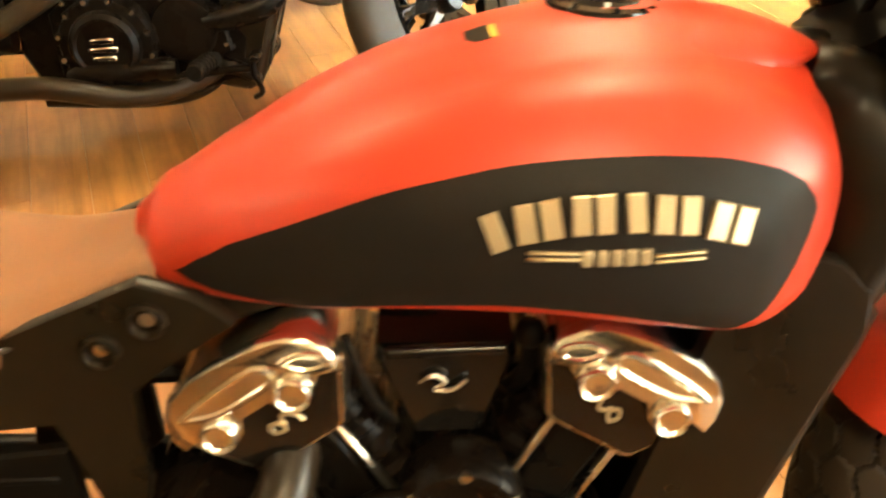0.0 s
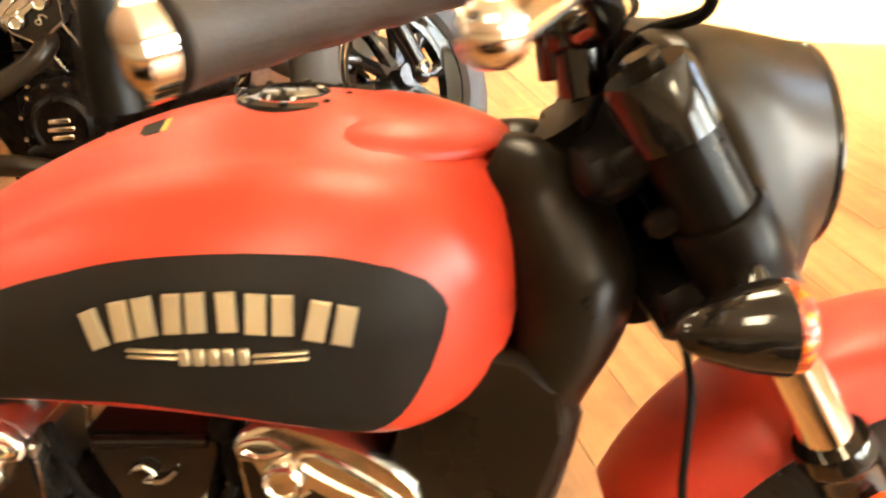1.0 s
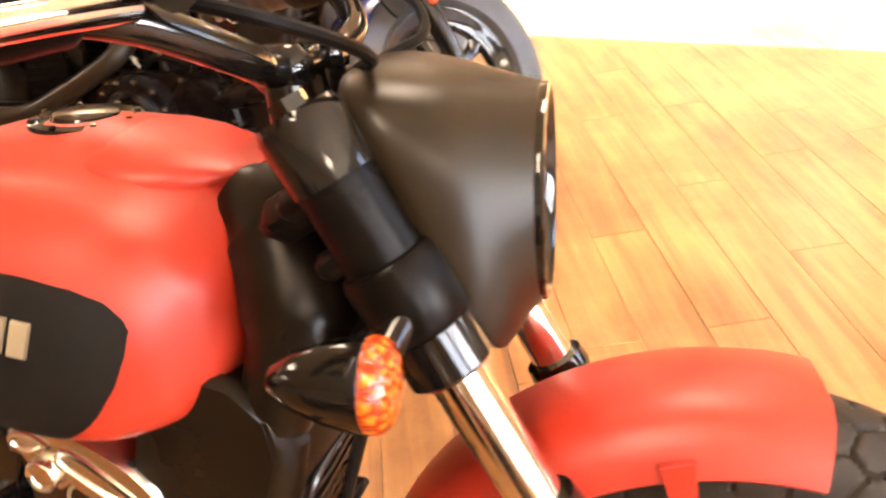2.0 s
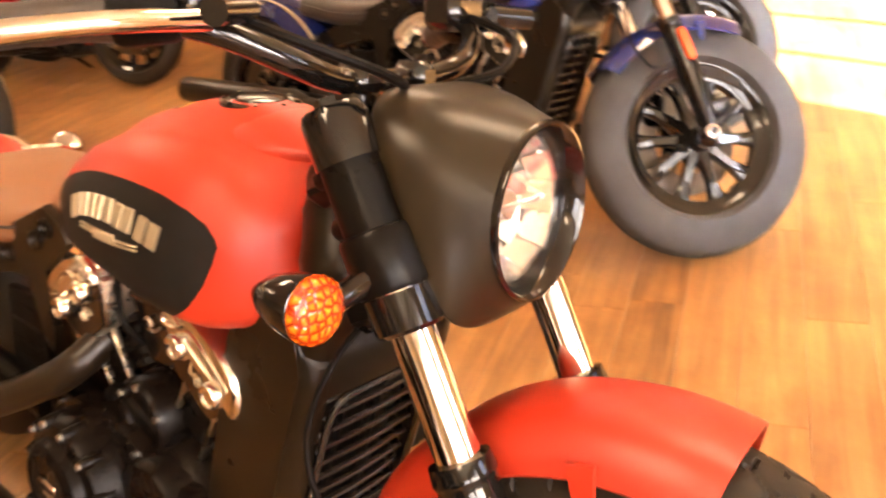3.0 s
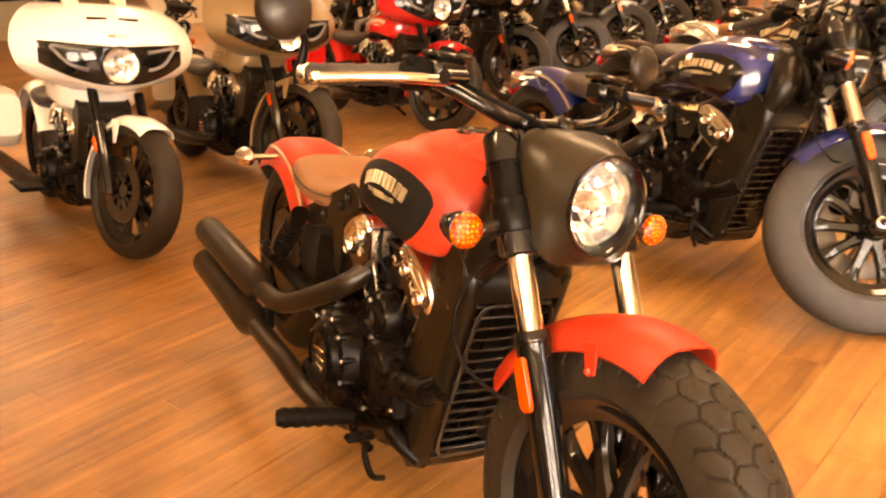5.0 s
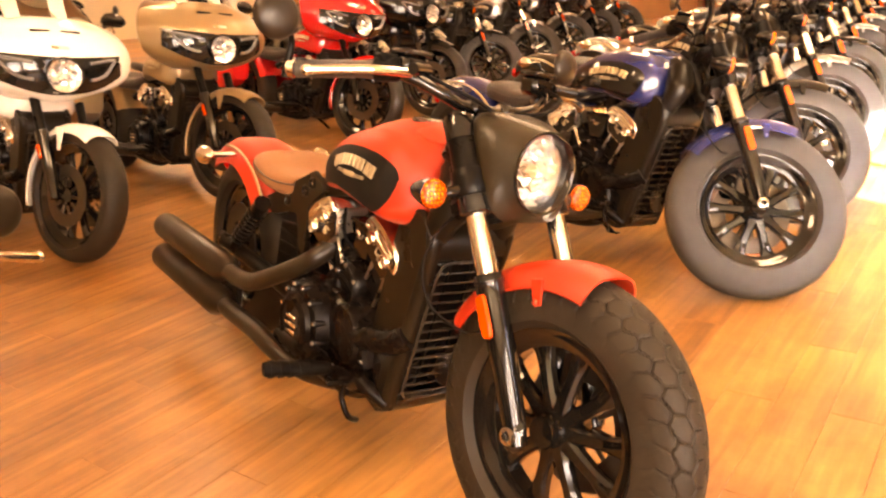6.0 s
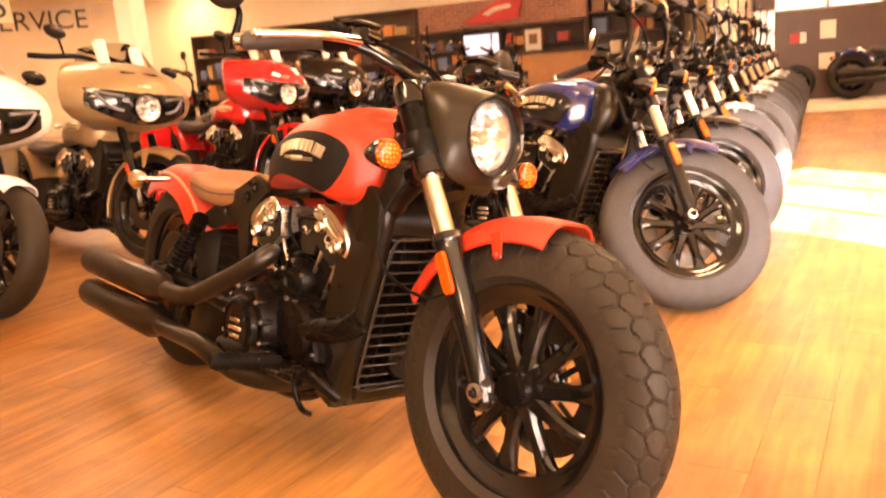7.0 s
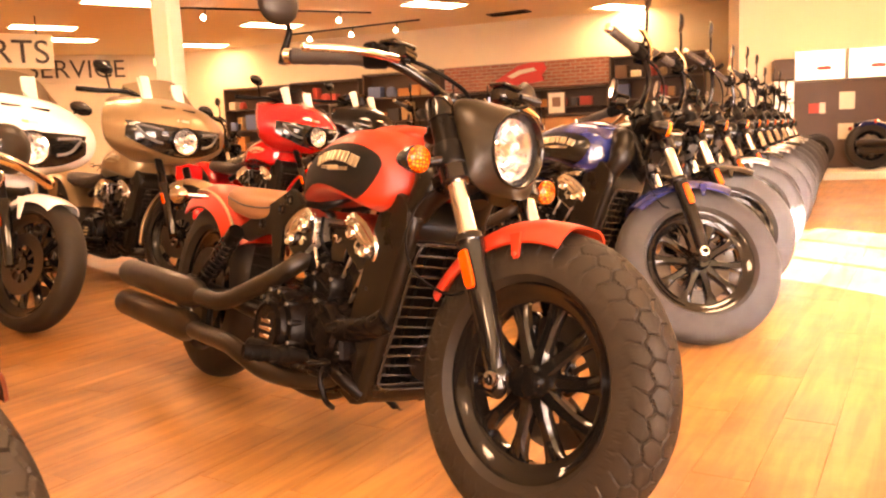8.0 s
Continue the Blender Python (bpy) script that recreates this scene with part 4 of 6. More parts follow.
def radiator(b):
    """The radiator in its slanted shroud with slatted grille."""
    top, bot = Vector((1.258, 0, 0.632)), Vector((1.108, 0, 0.178))
    d = (top - bot).normalized()
    nrm = Vector((d.z, 0, -d.x))
    F = Matrix(((nrm.x, 0, d.x, bot.x), (0, 1, 0, 0), (nrm.z, 0, d.z, bot.z), (0, 0, 0, 1)))
    h = (top - bot).length
    g = Geo()
    for sd in (-1, 1):
        # flat side plate, swept back at the top and foot
        prof = [(-0.120, -0.038), (-0.030, -0.034), (-0.012, -0.015), (-0.010, h - 0.030), (-0.026, h + 0.004), (-0.060, h + 0.020), (-0.105, h + 0.016), (-0.132, h - 0.06)]
        g.slab(prof, 0.016, F @ Matrix.Translation((0, sd * 0.110 + 0.008, 0)) @ SIDE, 0.006)
        # rounded corner between side plate and grille
        rings = []
        for z, k in ((-0.030, 0.4), (-0.012, 0.9), (0.02, 1), (h / 2, 1), (h - 0.055, 1), (h - 0.02, 0.9), (h + 0.002, 0.3)):
            out = [(-0.030, 0.100), (-0.022, 0.118), (-0.008, 0.1165), (0.004, 0.106), (0.009, 0.096), (0.008, 0.088), (-0.004, 0.086)]
            rings.append([(-0.030 + (x + 0.030) * k, sd * y, z) for x, y in out])
        g.loft(rings, True, True, F)
    # hood over the grille and the lip under it
    for zs in (((h - 0.062, 0.008), (h - 0.040, 0.006), (h - 0.012, -0.012), (h + 0.010, -0.045), (h + 0.014, -0.090)), ((0.022, 0.008), (0.004, 0.007), (-0.018, -0.004), (-0.034, -0.030), (-0.036, -0.080))):
        rings = []
        for y in (-0.100, -0.094, -0.05, 0, 0.05, 0.094, 0.100):
            bow = 0.004 * (1 - (y / 0.1) ** 2)
            rings.append([(x + bow, y, z) for z, x in zs] + [(x - 0.008, y, z + (-0.006 if z > 0.1 else 0.006)) for z, x in zs[::-1]])
        g.loft(rings, True, True, F)
    sh = part("radiator_shroud", g, M["frame"], b, "satin black radiator shroud")
    g = Geo().box((-0.068, 0, h / 2), (0.03, 0.19, h - 0.03), 0.003, F)
    part("radiator_core", g, M["plastic"], sh, "dark radiator core")
    k = 15
    z0, z1 = 0.034, h - 0.076
    for i in range(k):
        z = z0 + (z1 - z0) * i / (k - 1)
        rings = []
        for y, x in ((-0.090, -0.022), (-0.088, -0.006), (-0.080, 0.003), (0, 0.006), (0.080, 0.003), (0.088, -0.006), (0.090, -0.022)):
            rings.append([(x - 0.006, y, z - 0.0028), (x - 0.001, y, z - 0.0032), (x + 0.001, y, z), (x - 0.001, y, z + 0.0030), (x - 0.006, y, z + 0.0026)])
        part("grille_slat", Geo().loft(rings, True, True, F), M["slat"], sh)
    for y in (-0.030, 0.030):
        part("grille_rib", Geo().box((-0.016, y, h / 2), (0.008, 0.004, h - 0.09), 0, F), M["satin"], sh)
    g = Geo()
    ring = [(0.012, p, (z0 + z1) / 2 + q) for p, q in sup(0.083, (z1 - z0) / 2 + 0.008, 9, 48)]
    g.tube(ring + ring[:1], 0.0038, 8, 1, False, F)
    part("grille_frame", g, M["slat"], sh, "rounded wire frame on the grille")


def frame_and_rear(b, paint):
    g = Geo()
    for sd in (-1, 1):
        # head casting behind the fork, running into the down tube
        g.tube([(1.185, sd * 0.022, 0.792), (1.225, sd * 0.030, 0.765), (1.250, sd * 0.060, 0.705), (1.235, sd * 0.082, 0.650), (1.185, sd * 0.086, 0.560), (1.140, sd * 0.084, 0.47)], [0.030, 0.050, 0.050, 0.034, 0.028, 0.024], 20)
        g.tube([(1.140, sd * 0.084, 0.47), (1.03, sd * 0.084, 0.24), (0.97, sd * 0.09, 0.165), (0.85, sd * 0.11, 0.145), (0.60, sd * 0.11, 0.16)], [0.030, 0.024, 0.022, 0.02, 0.02], 14)
        g.tube([(1.18, sd * 0.03, 0.76), (0.90, sd * 0.045, 0.68), (0.68, sd * 0.07, 0.62)], 0.022, 12)
    fr = part("frame", g, M["frame"], b, "satin bronze-black frame")
    for sd in (-1, 1):
        g = Geo()
        poly = [(0.728, 0.630), (0.700, 0.655), (0.655, 0.671), (0.34, 0.545), (0.345, 0.510), (0.40, 0.502), (0.50, 0.530), (0.56, 0.535), (0.585, 0.44), (0.615, 0.42), (0.628, 0.46), (0.632, 0.565), (0.68, 0.600)]
        g.slab(poly, 0.014, Matrix.Translation((0, sd * 0.106 + 0.007, 0)) @ SIDE, 0.005)
        for x, z in ((0.658, 0.637), (0.616, 0.610), (0.50, 0.562)):
            g.lathe([(0.010, 0.0), (0.0155, 0.0), (0.0165, 0.012), (0.013, 0.014), (0.010, 0.003), (0.0, 0.003)], Matrix.Translation((x, sd * 0.106, z)) @ Matrix.Rotation(radians(90 * -sd), 4, "X"), 20)
        sp = part("side_plate", g, M["frame"], fr, "satin black frame plate with round holes")
        for x, z in ((0.658, 0.637), (0.616, 0.610)):
            g = Geo().lathe([(0.0095, 0.0032), (0.006, 0.008), (0.0, 0.0085)], Matrix.Translation((x, sd * 0.106, z)) @ Matrix.Rotation(radians(90 * -sd), 4, "X"), 16)
            part("frame_bolt", g, M["steel"], sp, "bright bolt")
        g = Geo().slab([(0.44, 0.49), (0.56, 0.50), (0.56, 0.34), (0.50, 0.28), (0.40, 0.30)], 0.012, Matrix.Translation((0, sd * 0.098 + 0.006, 0)) @ SIDE, 0.004)
        for i in range(4):
            g.box((0.49, sd * 0.103, 0.36 + 0.035 * i), (0.11, 0.006, 0.010), 0.003)
        part("side_cover", g, M["plastic"], fr, "black side cover")
        # swingarm, shock
        g = Geo().tube([(0.56, sd * 0.105, 0.30), (0.30, sd * 0.112, 0.315), (0.0, sd * 0.115, 0.325)], [0.030, 0.024, 0.026], 14)
        g.box((0.0, sd * 0.115, 0.325), (0.09, 0.03, 0.06), 0.012)
        arm = part("swingarm", g, M["satin"], b)
        g = Geo().lathe([(0.0, 0.0), (0.016, 0.0), (0.016, 0.014), (0.0, 0.016)], Matrix.Translation((0, sd * 0.125, 0.325)) @ Matrix.Rotation(radians(90 * -sd), 4, "X"), 16)
        part("axle_nut", g, M["steel"], arm)
        a, c = Vector((0.150, sd * 0.137, 0.345)), Vector((0.372, sd * 0.137, 0.528))
        g = Geo().tube([a, a.lerp(c, 0.35), a.lerp(c, 0.36), c], [0.018, 0.018, 0.012, 0.012], 14, 1)
        g.tube([c.lerp(a, 0.16), c], 0.026, 14, 1)
        sk = part("shock_absorber", g, M["satin"], b, "black twin shock absorber")
        pts = []
        for i in range(73):
            t = i / 72
            ax = a.lerp(c, 0.18 + 0.66 * t)
            e = (c - a).normalized()
            s1 = e.orthogonal().normalized()
            s2 = e.cross(s1)
            an = t * 2 * math.pi * 8
            pts.append(ax + (s1 * math.cos(an) + s2 * math.sin(an)) * 0.026)
        part("shock_spring", Geo().tube(pts, 0.005, 6, 1), M["gloss"], sk, "black coil spring")
        # fender strut and rear signal
        g = Geo()
        arc = [(AXLE_R.x + 0.362 * math.cos(radians(t)), sd * 0.105, AXLE_R.z + 0.335 * math.sin(radians(t))) for t in (36, 46, 58, 72, 86, 98)]
        g.tube(arc, 0.0048, 10)
        part("fender_strut", g, M["brass"], b, "tan metal fender strut")
        g = Geo().tube([(0.040, sd * 0.105, 0.628), (0.036, sd * 0.195, 0.624)], 0.009, 10)
        back = Matrix.Translation((0.036, sd * 0.205, 0.624)) @ Matrix.Rotation(radians(-90), 4, "Y")
        g.lathe([(0.0, -0.055), (0.010, -0.050), (0.022, -0.03), (0.030, 0.0), (0.030, 0.006)], back, 24)
        sg = part("rear_signal", g, M["chrome"], b, "chrome bullet rear signal")
        g = Geo().lathe([(0.030, 0.006), (0.026, 0.016), (0.0, 0.020)], back, 24)
        part("signal_lens", g, M["amber_refl"], sg)
        # peg
        px = 1.030
        g = Geo().tube([(px, sd * 0.22, 0.262), (px - 0.008, sd * 0.255, 0.266), (px - 0.018, sd * 0.368, 0.274), (px - 0.019, sd * 0.374, 0.274)], [0.014, 0.019, 0.019, 0.013], 14, 2)
        for i in range(5):
            q = Vector((px - 0.009, sd * 0.270, 0.267)).lerp(Vector((px - 0.018, sd * 0.362, 0.273)), i / 4)
            g.tube([q + Vector((0, -0.005, 0)), q + Vector((0, 0.005, 0))], 0.021, 14, 1)
        peg = part("footpeg", g, M["plastic"], b, "black rubber footpeg")
        g = Geo().tube([(px - 0.03, sd * 0.12, 0.215), (px, sd * 0.225, 0.258)], 0.015, 12)
        g.tube([(px - 0.11, sd * 0.205, 0.222), (px + 0.00, sd * 0.22, 0.232), (px + 0.085, sd * 0.22, 0.236)], 0.009, 10)
        g.tube([(px + 0.085, sd * 0.225, 0.262), (px + 0.080, sd * 0.228, 0.225), (px + 0.092, sd * 0.215, 0.180), (px + 0.070, sd * 0.180, 0.155)], 0.007, 10)
        g.box((px + 0.09, sd * 0.245, 0.268), (0.026, 0.06, 0.014), 0.005)
        part("pedal_linkage", g, M["cast"], peg, "dark pedal and linkage")
    # rear fender
    g = arc_fender((AXLE_R.x, 0, AXLE_R.z), 0.366, 0.116, 30, 118, 0.085, 0.004)
    part("rear_fender", g, M[paint], b, "bobbed painted rear fender")
    g = Geo().box((-0.24, 0, 0.56), (0.03, 0.09, 0.05), 0.012, None)
    part("tail_lamp", g, M["gloss_red"], b, "red tail lamp")
    # side stand
    g = Geo().tube([(0.70, 0.13, 0.16), (0.74, 0.20, 0.10), (0.76, 0.262, 0.042)], [0.012, 0.012, 0.010], 10)
    g.box((0.765, 0.268, 0.045), (0.05, 0.035, 0.010), 0.003, None)
    part("side_stand", g, M["satin"], b, "black side stand, folded out")
    # drive belt on the left
    g = Geo().lathe([(0.105, -0.012), (0.110, -0.012), (0.110, 0.012), (0.105, 0.012), (0.04, 0.004), (0.04, -0.004), (0.105, -0.012)], Matrix.Translation((0, 0.10, 0.325)) @ Matrix.Rotation(radians(90), 4, "X"), 36)
    g.box((0.32, 0.10, 0.43), (0.68, 0.022, 0.008), 0, Matrix.Translation((0, 0, 0)))
    g.box((0.32, 0.10, 0.225), (0.68, 0.022, 0.008), 0)
    part("drive_belt", g, M["plastic"], b)


def exhaust(b):
    g = Geo().tube([(0.755, -0.09, 0.485), (0.745, -0.135, 0.455), (0.705, -0.155, 0.425), (0.62, -0.185, 0.378), (0.53, -0.21, 0.335), (0.47, -0.225, 0.322), (0.40, -0.235, 0.325), (0.33, -0.238, 0.328)], 0.026, 18)
    up = part("exhaust_pipe", g, M["pipe"], b, "satin black exhaust pipe")
    g = Geo().tube([(0.385, -0.236, 0.326), (0.365, -0.238, 0.327), (0.335, -0.240, 0.328), (-0.222, -0.250, 0.333), (-0.237, -0.250, 0.333), (-0.238, -0.250, 0.333), (-0.19, -0.244, 0.333)], [0.027, 0.032, 0.046, 0.046, 0.044, 0.036, 0.034], 28, 1)
    part("muffler", g, M["pipe"], up, "satin black slip-on muffler")
    g = Geo().tube([(1.11, -0.09, 0.50), (1.11, -0.085, 0.42), (1.10, -0.085, 0.32), (1.05, -0.090, 0.240), (0.97, -0.130, 0.196), (0.89, -0.170, 0.180), (0.80, -0.210, 0.184), (0.72, -0.238, 0.210), (0.63, -0.247, 0.226), (0.46, -0.25, 0.226), (0.34, -0.252, 0.227)], 0.026, 18)
    lo = part("exhaust_pipe", g, M["pipe"], b, "satin black exhaust pipe")
    g = Geo().tube([(0.395, -0.252, 0.227), (0.375, -0.253, 0.227), (0.345, -0.254, 0.227), (-0.203, -0.260, 0.228), (-0.218, -0.260, 0.228), (-0.219, -0.260, 0.228), (-0.17, -0.260, 0.228)], [0.027, 0.032, 0.046, 0.046, 0.044, 0.036, 0.034], 28, 1)
    part("muffler", g, M["pipe"], lo, "satin black slip-on muffler")
    g = Geo().box((0.42, -0.225, 0.277), (0.05, 0.02, 0.09), 0.006)
    part("muffler_bracket", g, M["satin"], up)


HERO = pose(0.01, -0.065, 0, -10.8, 0, 2.4)


def fairing_x(u, z):
    """How far ahead the fairing's skin lies, u across (-1 to 1), z up."""
    xc = spline([(0.675, -0.06), (0.72, 0.0), (0.78, 0.022), (0.86, 0.022), (0.93, -0.005), (1.00, -0.065), (1.045, -0.140)], z)[0]
    return xc - 0.20 * abs(u) ** 2.4


def fairing_half(z):
    return spline([(0.675, 0.14), (0.70, 0.225), (0.735, 0.312), (0.78, 0.366), (0.86, 0.390), (0.94, 0.376), (1.00, 0.335), (1.03, 0.292), (1.045, 0.25)], z)[0]


def bagger(m, label, paint, stripe=None, angle=28, group=""):
    """A touring cruiser with a wide fork-mounted fairing, a screen and side cases."""
    b = thing("touring_motorcycle", m, label, "motorcycle", group)
    S = steer(angle)
    c = AXLE_F
    wheel(b, "front_wheel", c, 0.304, 0.125, 0.232, S, (1, -1), 0, 10, "gloss", 72, stripe, True)
    wheel(b, "rear_wheel", AXLE_R, 0.314, 0.170, 0.202, Matrix(), (-1,), 0, 10, "gloss", 48, None, False)
    f = part("front_fender", arc_fender(c, 0.328, 0.082, 62, 196, 0.045, 0.004).move(S), M[paint], b, "painted wrap-round front fender")
    for sd in (-1, 1):
        g = Geo()
        g.slab([(-0.02, 0.30), (0.035, 0.30), (0.018, 0.20), (0.004, 0.20)], 0.006, Matrix.Translation((c.x - 0.05, sd * 0.092 + 0.003, c.z)) @ SIDE, 0.001)
        part("fender_bracket", g.move(S), M[paint], f)
        y = sd * 0.112
        g = Geo().tube([fork_at(0.30, 0, y), fork_at(0.46, 0, y)], 0.022, 16)
        leg = part("fork_tube", g.move(S), M["satin"], b)
        g = Geo().tube([fork_at(-0.02, -0.010, y), fork_at(0.06, -0.004, y), fork_at(0.16, 0, y), fork_at(0.30, 0, y)], [0.022, 0.026, 0.028, 0.030], 16)
        part("fork_leg", g.move(S), M["gloss"], leg)
        g = Geo().slab(sup(0.010, 0.034, 5, 16), 0.008, Matrix.Translation(fork_at(0.20, 0, y + sd * 0.031)) @ Matrix.Rotation(-RAKE, 4, "Y") @ (SIDE if sd < 0 else SIDE @ Matrix.Rotation(math.pi, 4, "Y")), 0.003)
        part("reflector", g.move(S), M["amber_refl"], leg)
        g = Geo().box(c + Vector((-0.085, sd * 0.078, 0.085)), (0.06, 0.05, 0.11), 0.014, None)
        part("brake_caliper", g.move(S), M["cast"], leg)
    # fairing
    X = 1.385
    T = Matrix.Translation((0.10, 0, 0.050))
    g = Geo()
    rings = []
    for i in range(27):
        z = 0.675 + 0.37 * i / 26
        h = fairing_half(z)
        front = [(X + fairing_x(u, z), u * h, z) for u in [k / 14 for k in range(-14, 15)]]
        back = [(X + fairing_x(1, z) - 0.05 - 0.06 * (1 - abs(u) ** 2), u * h * 0.95, z) for u in [k / 6 for k in range(6, -7, -1)]]
        rings.append(front + back)
    g.loft(rings, True, True)
    fa = part("fairing", g.move(T), M[paint], b, "wide painted headlamp fairing", 45)
    # lamp recess across the front
    g = Geo()
    rings = []
    for i in range(33):
        u = -0.78 + 1.56 * i / 32
        z1 = 0.872 + 0.020 * abs(u)
        z0 = 0.705 + 0.150 * abs(u) ** 2.0
        rings.append([(X + fairing_x(u, z) + 0.003, u * fairing_half(0.83), z) for z in [z0 + (z1 - z0) * k / 6 for k in range(7)]])
    g.loft(rings, False, False)
    part("lamp_recess", g.move(T), M["gloss"], fa, "gloss black lamp recess")
    for sd in (-1, 1):
        g = Geo()
        pts = []
        for u, z in ((0.32, 0.850), (0.46, 0.858), (0.66, 0.868), (0.62, 0.840), (0.52, 0.800), (0.40, 0.780), (0.32, 0.776)):
            pts.append((X + fairing_x(u, z) + 0.006, sd * u * fairing_half(0.83), z))
        g.tube(pts, 0.008, 8, 4)
        part("running_light", g.move(T), M["lens_grey"], fa, "pale running light strip")
    fwd = Matrix.Translation((X + 0.050, 0, 0.795)) @ Matrix.Rotation(radians(90), 4, "Y")
    g = Geo().lathe([(0.078, -0.03), (0.083, -0.004), (0.081, 0.004), (0.076, 0.004), (0.074, -0.01)], fwd, 32)
    part("headlight_ring", g.move(T), M["gloss"], fa)
    lamp_unit(fa, T, fwd, 0.076, 0.010)
    # two vent slots and a small plain badge
    for y in (-0.065, 0.065):
        g = Geo().box((0, 0, 0), (0.006, 0.085, 0.012), 0.002, Matrix.Translation((X + fairing_x(y / 0.33, 0.985) + 0.001, y, 0.985)) @ Matrix.Rotation(radians(-30), 4, "Y"))
        part("vent_slot", g.move(T), M["panel"], fa)
    g = Geo().box((0, 0, 0), (0.003, 0.075, 0.014), 0.001, Matrix.Translation((X + fairing_x(0, 0.915) + 0.001, 0, 0.915)) @ Matrix.Rotation(radians(-12), 4, "Y"))
    part("fairing_badge", g.move(T), M["steel"], fa)
    # screen
    g = Geo()
    rings = []
    for i in range(13):
        u = -1 + i / 6
        rings.append([(X + fairing_x(u * 0.8, 1.035) - 0.02 - 0.5 * q - 0.02 * abs(u), u * (0.25 - 0.05 * q / 0.13), 1.035 + q * (1 - 0.35 * u * u)) for q in (0, 0.03, 0.06, 0.095, 0.13)])
    g.loft(rings, False, False)
    sc = part("screen", g.move(T), M["tint"], fa, "smoked low screen")
    sc.visible_shadow = False
    # bars, mirrors
    for sd in (-1, 1):
        g = Geo().tube([(1.22, sd * 0.05, 1.0), (1.18, sd * 0.22, 1.08), (1.05, sd * 0.38, 1.05), (0.98, sd * 0.44, 1.04)], [0.013, 0.013, 0.016, 0.016], 10)
        bar = part("handlebar", g.move(S), M["satin"], b)
        g = Geo().tube([(1.12, sd * 0.33, 1.07), (1.14, sd * 0.40, 1.15)], 0.006, 8)
        g.lathe([(0.0, 0.016), (0.03, 0.014), (0.05, 0.006), (0.052, -0.006), (0.0, -0.006)], Matrix.Translation((1.14, sd * 0.42, 1.17)) @ Matrix.Rotation(radians(84), 4, "Y") @ Matrix.Diagonal((0.7, 1.3, 1, 1)), 20)
        part("mirror", g.move(S), M["gloss"], bar)
    # body
    tank_and_seat(b, paint, paint, "leather_dark")
    engine(b, False)
    radiator(b)
    g = Geo()
    for sd in (-1, 1):
        g.tube([(1.140, sd * 0.084, 0.50), (1.03, sd * 0.084, 0.24), (0.97, sd * 0.09, 0.165), (0.85, sd * 0.11, 0.145), (0.60, sd * 0.11, 0.16)], [0.030, 0.024, 0.022, 0.02, 0.02], 10)
        g.tube([(1.16, sd * 0.04, 0.80), (0.90, sd * 0.045, 0.70), (0.50, sd * 0.07, 0.52)], 0.022, 10)
    part("frame", g, M["satin"], b)
    for sd in (-1, 1):
        # side case
        g = Geo()
        rings = []
        for x, zb, zt, w0, w1 in ((-0.36, 0.42, 0.60, 0.19, 0.33), (-0.33, 0.36, 0.63, 0.18, 0.36), (-0.10, 0.31, 0.65, 0.17, 0.38), (0.16, 0.33, 0.65, 0.17, 0.37), (0.25, 0.40, 0.62, 0.18, 0.33)):
            rings.append([(x, sd * ((w0 + w1) / 2 + p * (w1 - w0) / 2), (zb + zt) / 2 + q * (zt - zb) / 2) for p, q in sup(1, 1, 4.5, 24)])
        g.loft(rings, True, True)
        part("side_case", g, M[paint], b, "painted hard side case", 50)
        g = Geo().tube([(0.75, sd * 0.16, 0.20), (0.45, sd * 0.22, 0.20), (-0.30, sd * 0.25, 0.22)], [0.03, 0.045, 0.045], 14)
        part("exhaust_pipe", g, M["pipe"], b)
        g = Geo().box((0.95, sd * 0.30, 0.25), (0.26, 0.12, 0.02), 0.008)
        part("floorboard", g, M["plastic"], b)
    part("rear_fender", arc_fender((0, 0, AXLE_R.z), 0.372, 0.115, 20, 150, 0.05, 0.004), M[paint], b)
    g = Geo().tube([(0.70, 0.13, 0.16), (0.74, 0.20, 0.10), (0.76, 0.262, 0.042)], [0.012, 0.012, 0.010], 10)
    part("side_stand", g, M["satin"], b)
    return b


def price_tag(m, w=0.065, h=0.13):
    """A folded cream card."""
    g = Geo().box((0, 0, h / 2), (0.004, w, h), 0.001)
    g.box((-0.012, 0, h / 2), (0.002, w, h * 0.98), 0.0005, Matrix.Rotation(radians(-7), 4, "Y"))
    return solid("price_tag", g, M["tag"], "cream paper price tag propped on a motorcycle", "price tag", group="price tags", m=m)


M["lens_grey"] = mat("running_light_lens", (0.16, 0.15, 0.14), 0.2, vary=0.05, coat=0.6)
M["tint"] = glass("smoked_screen", (0.30, 0.27, 0.22), 0.03, 1.1)

LEAN, GROUP = -8.2, "showroom motorcycles"
ROW, STEP = Vector((-0.668, 1.255)), Vector((-0.440, 0.820))
hero = scout(HERO, "matte red cruiser motorcycle leaning on its side stand", tread=40, group=GROUP)
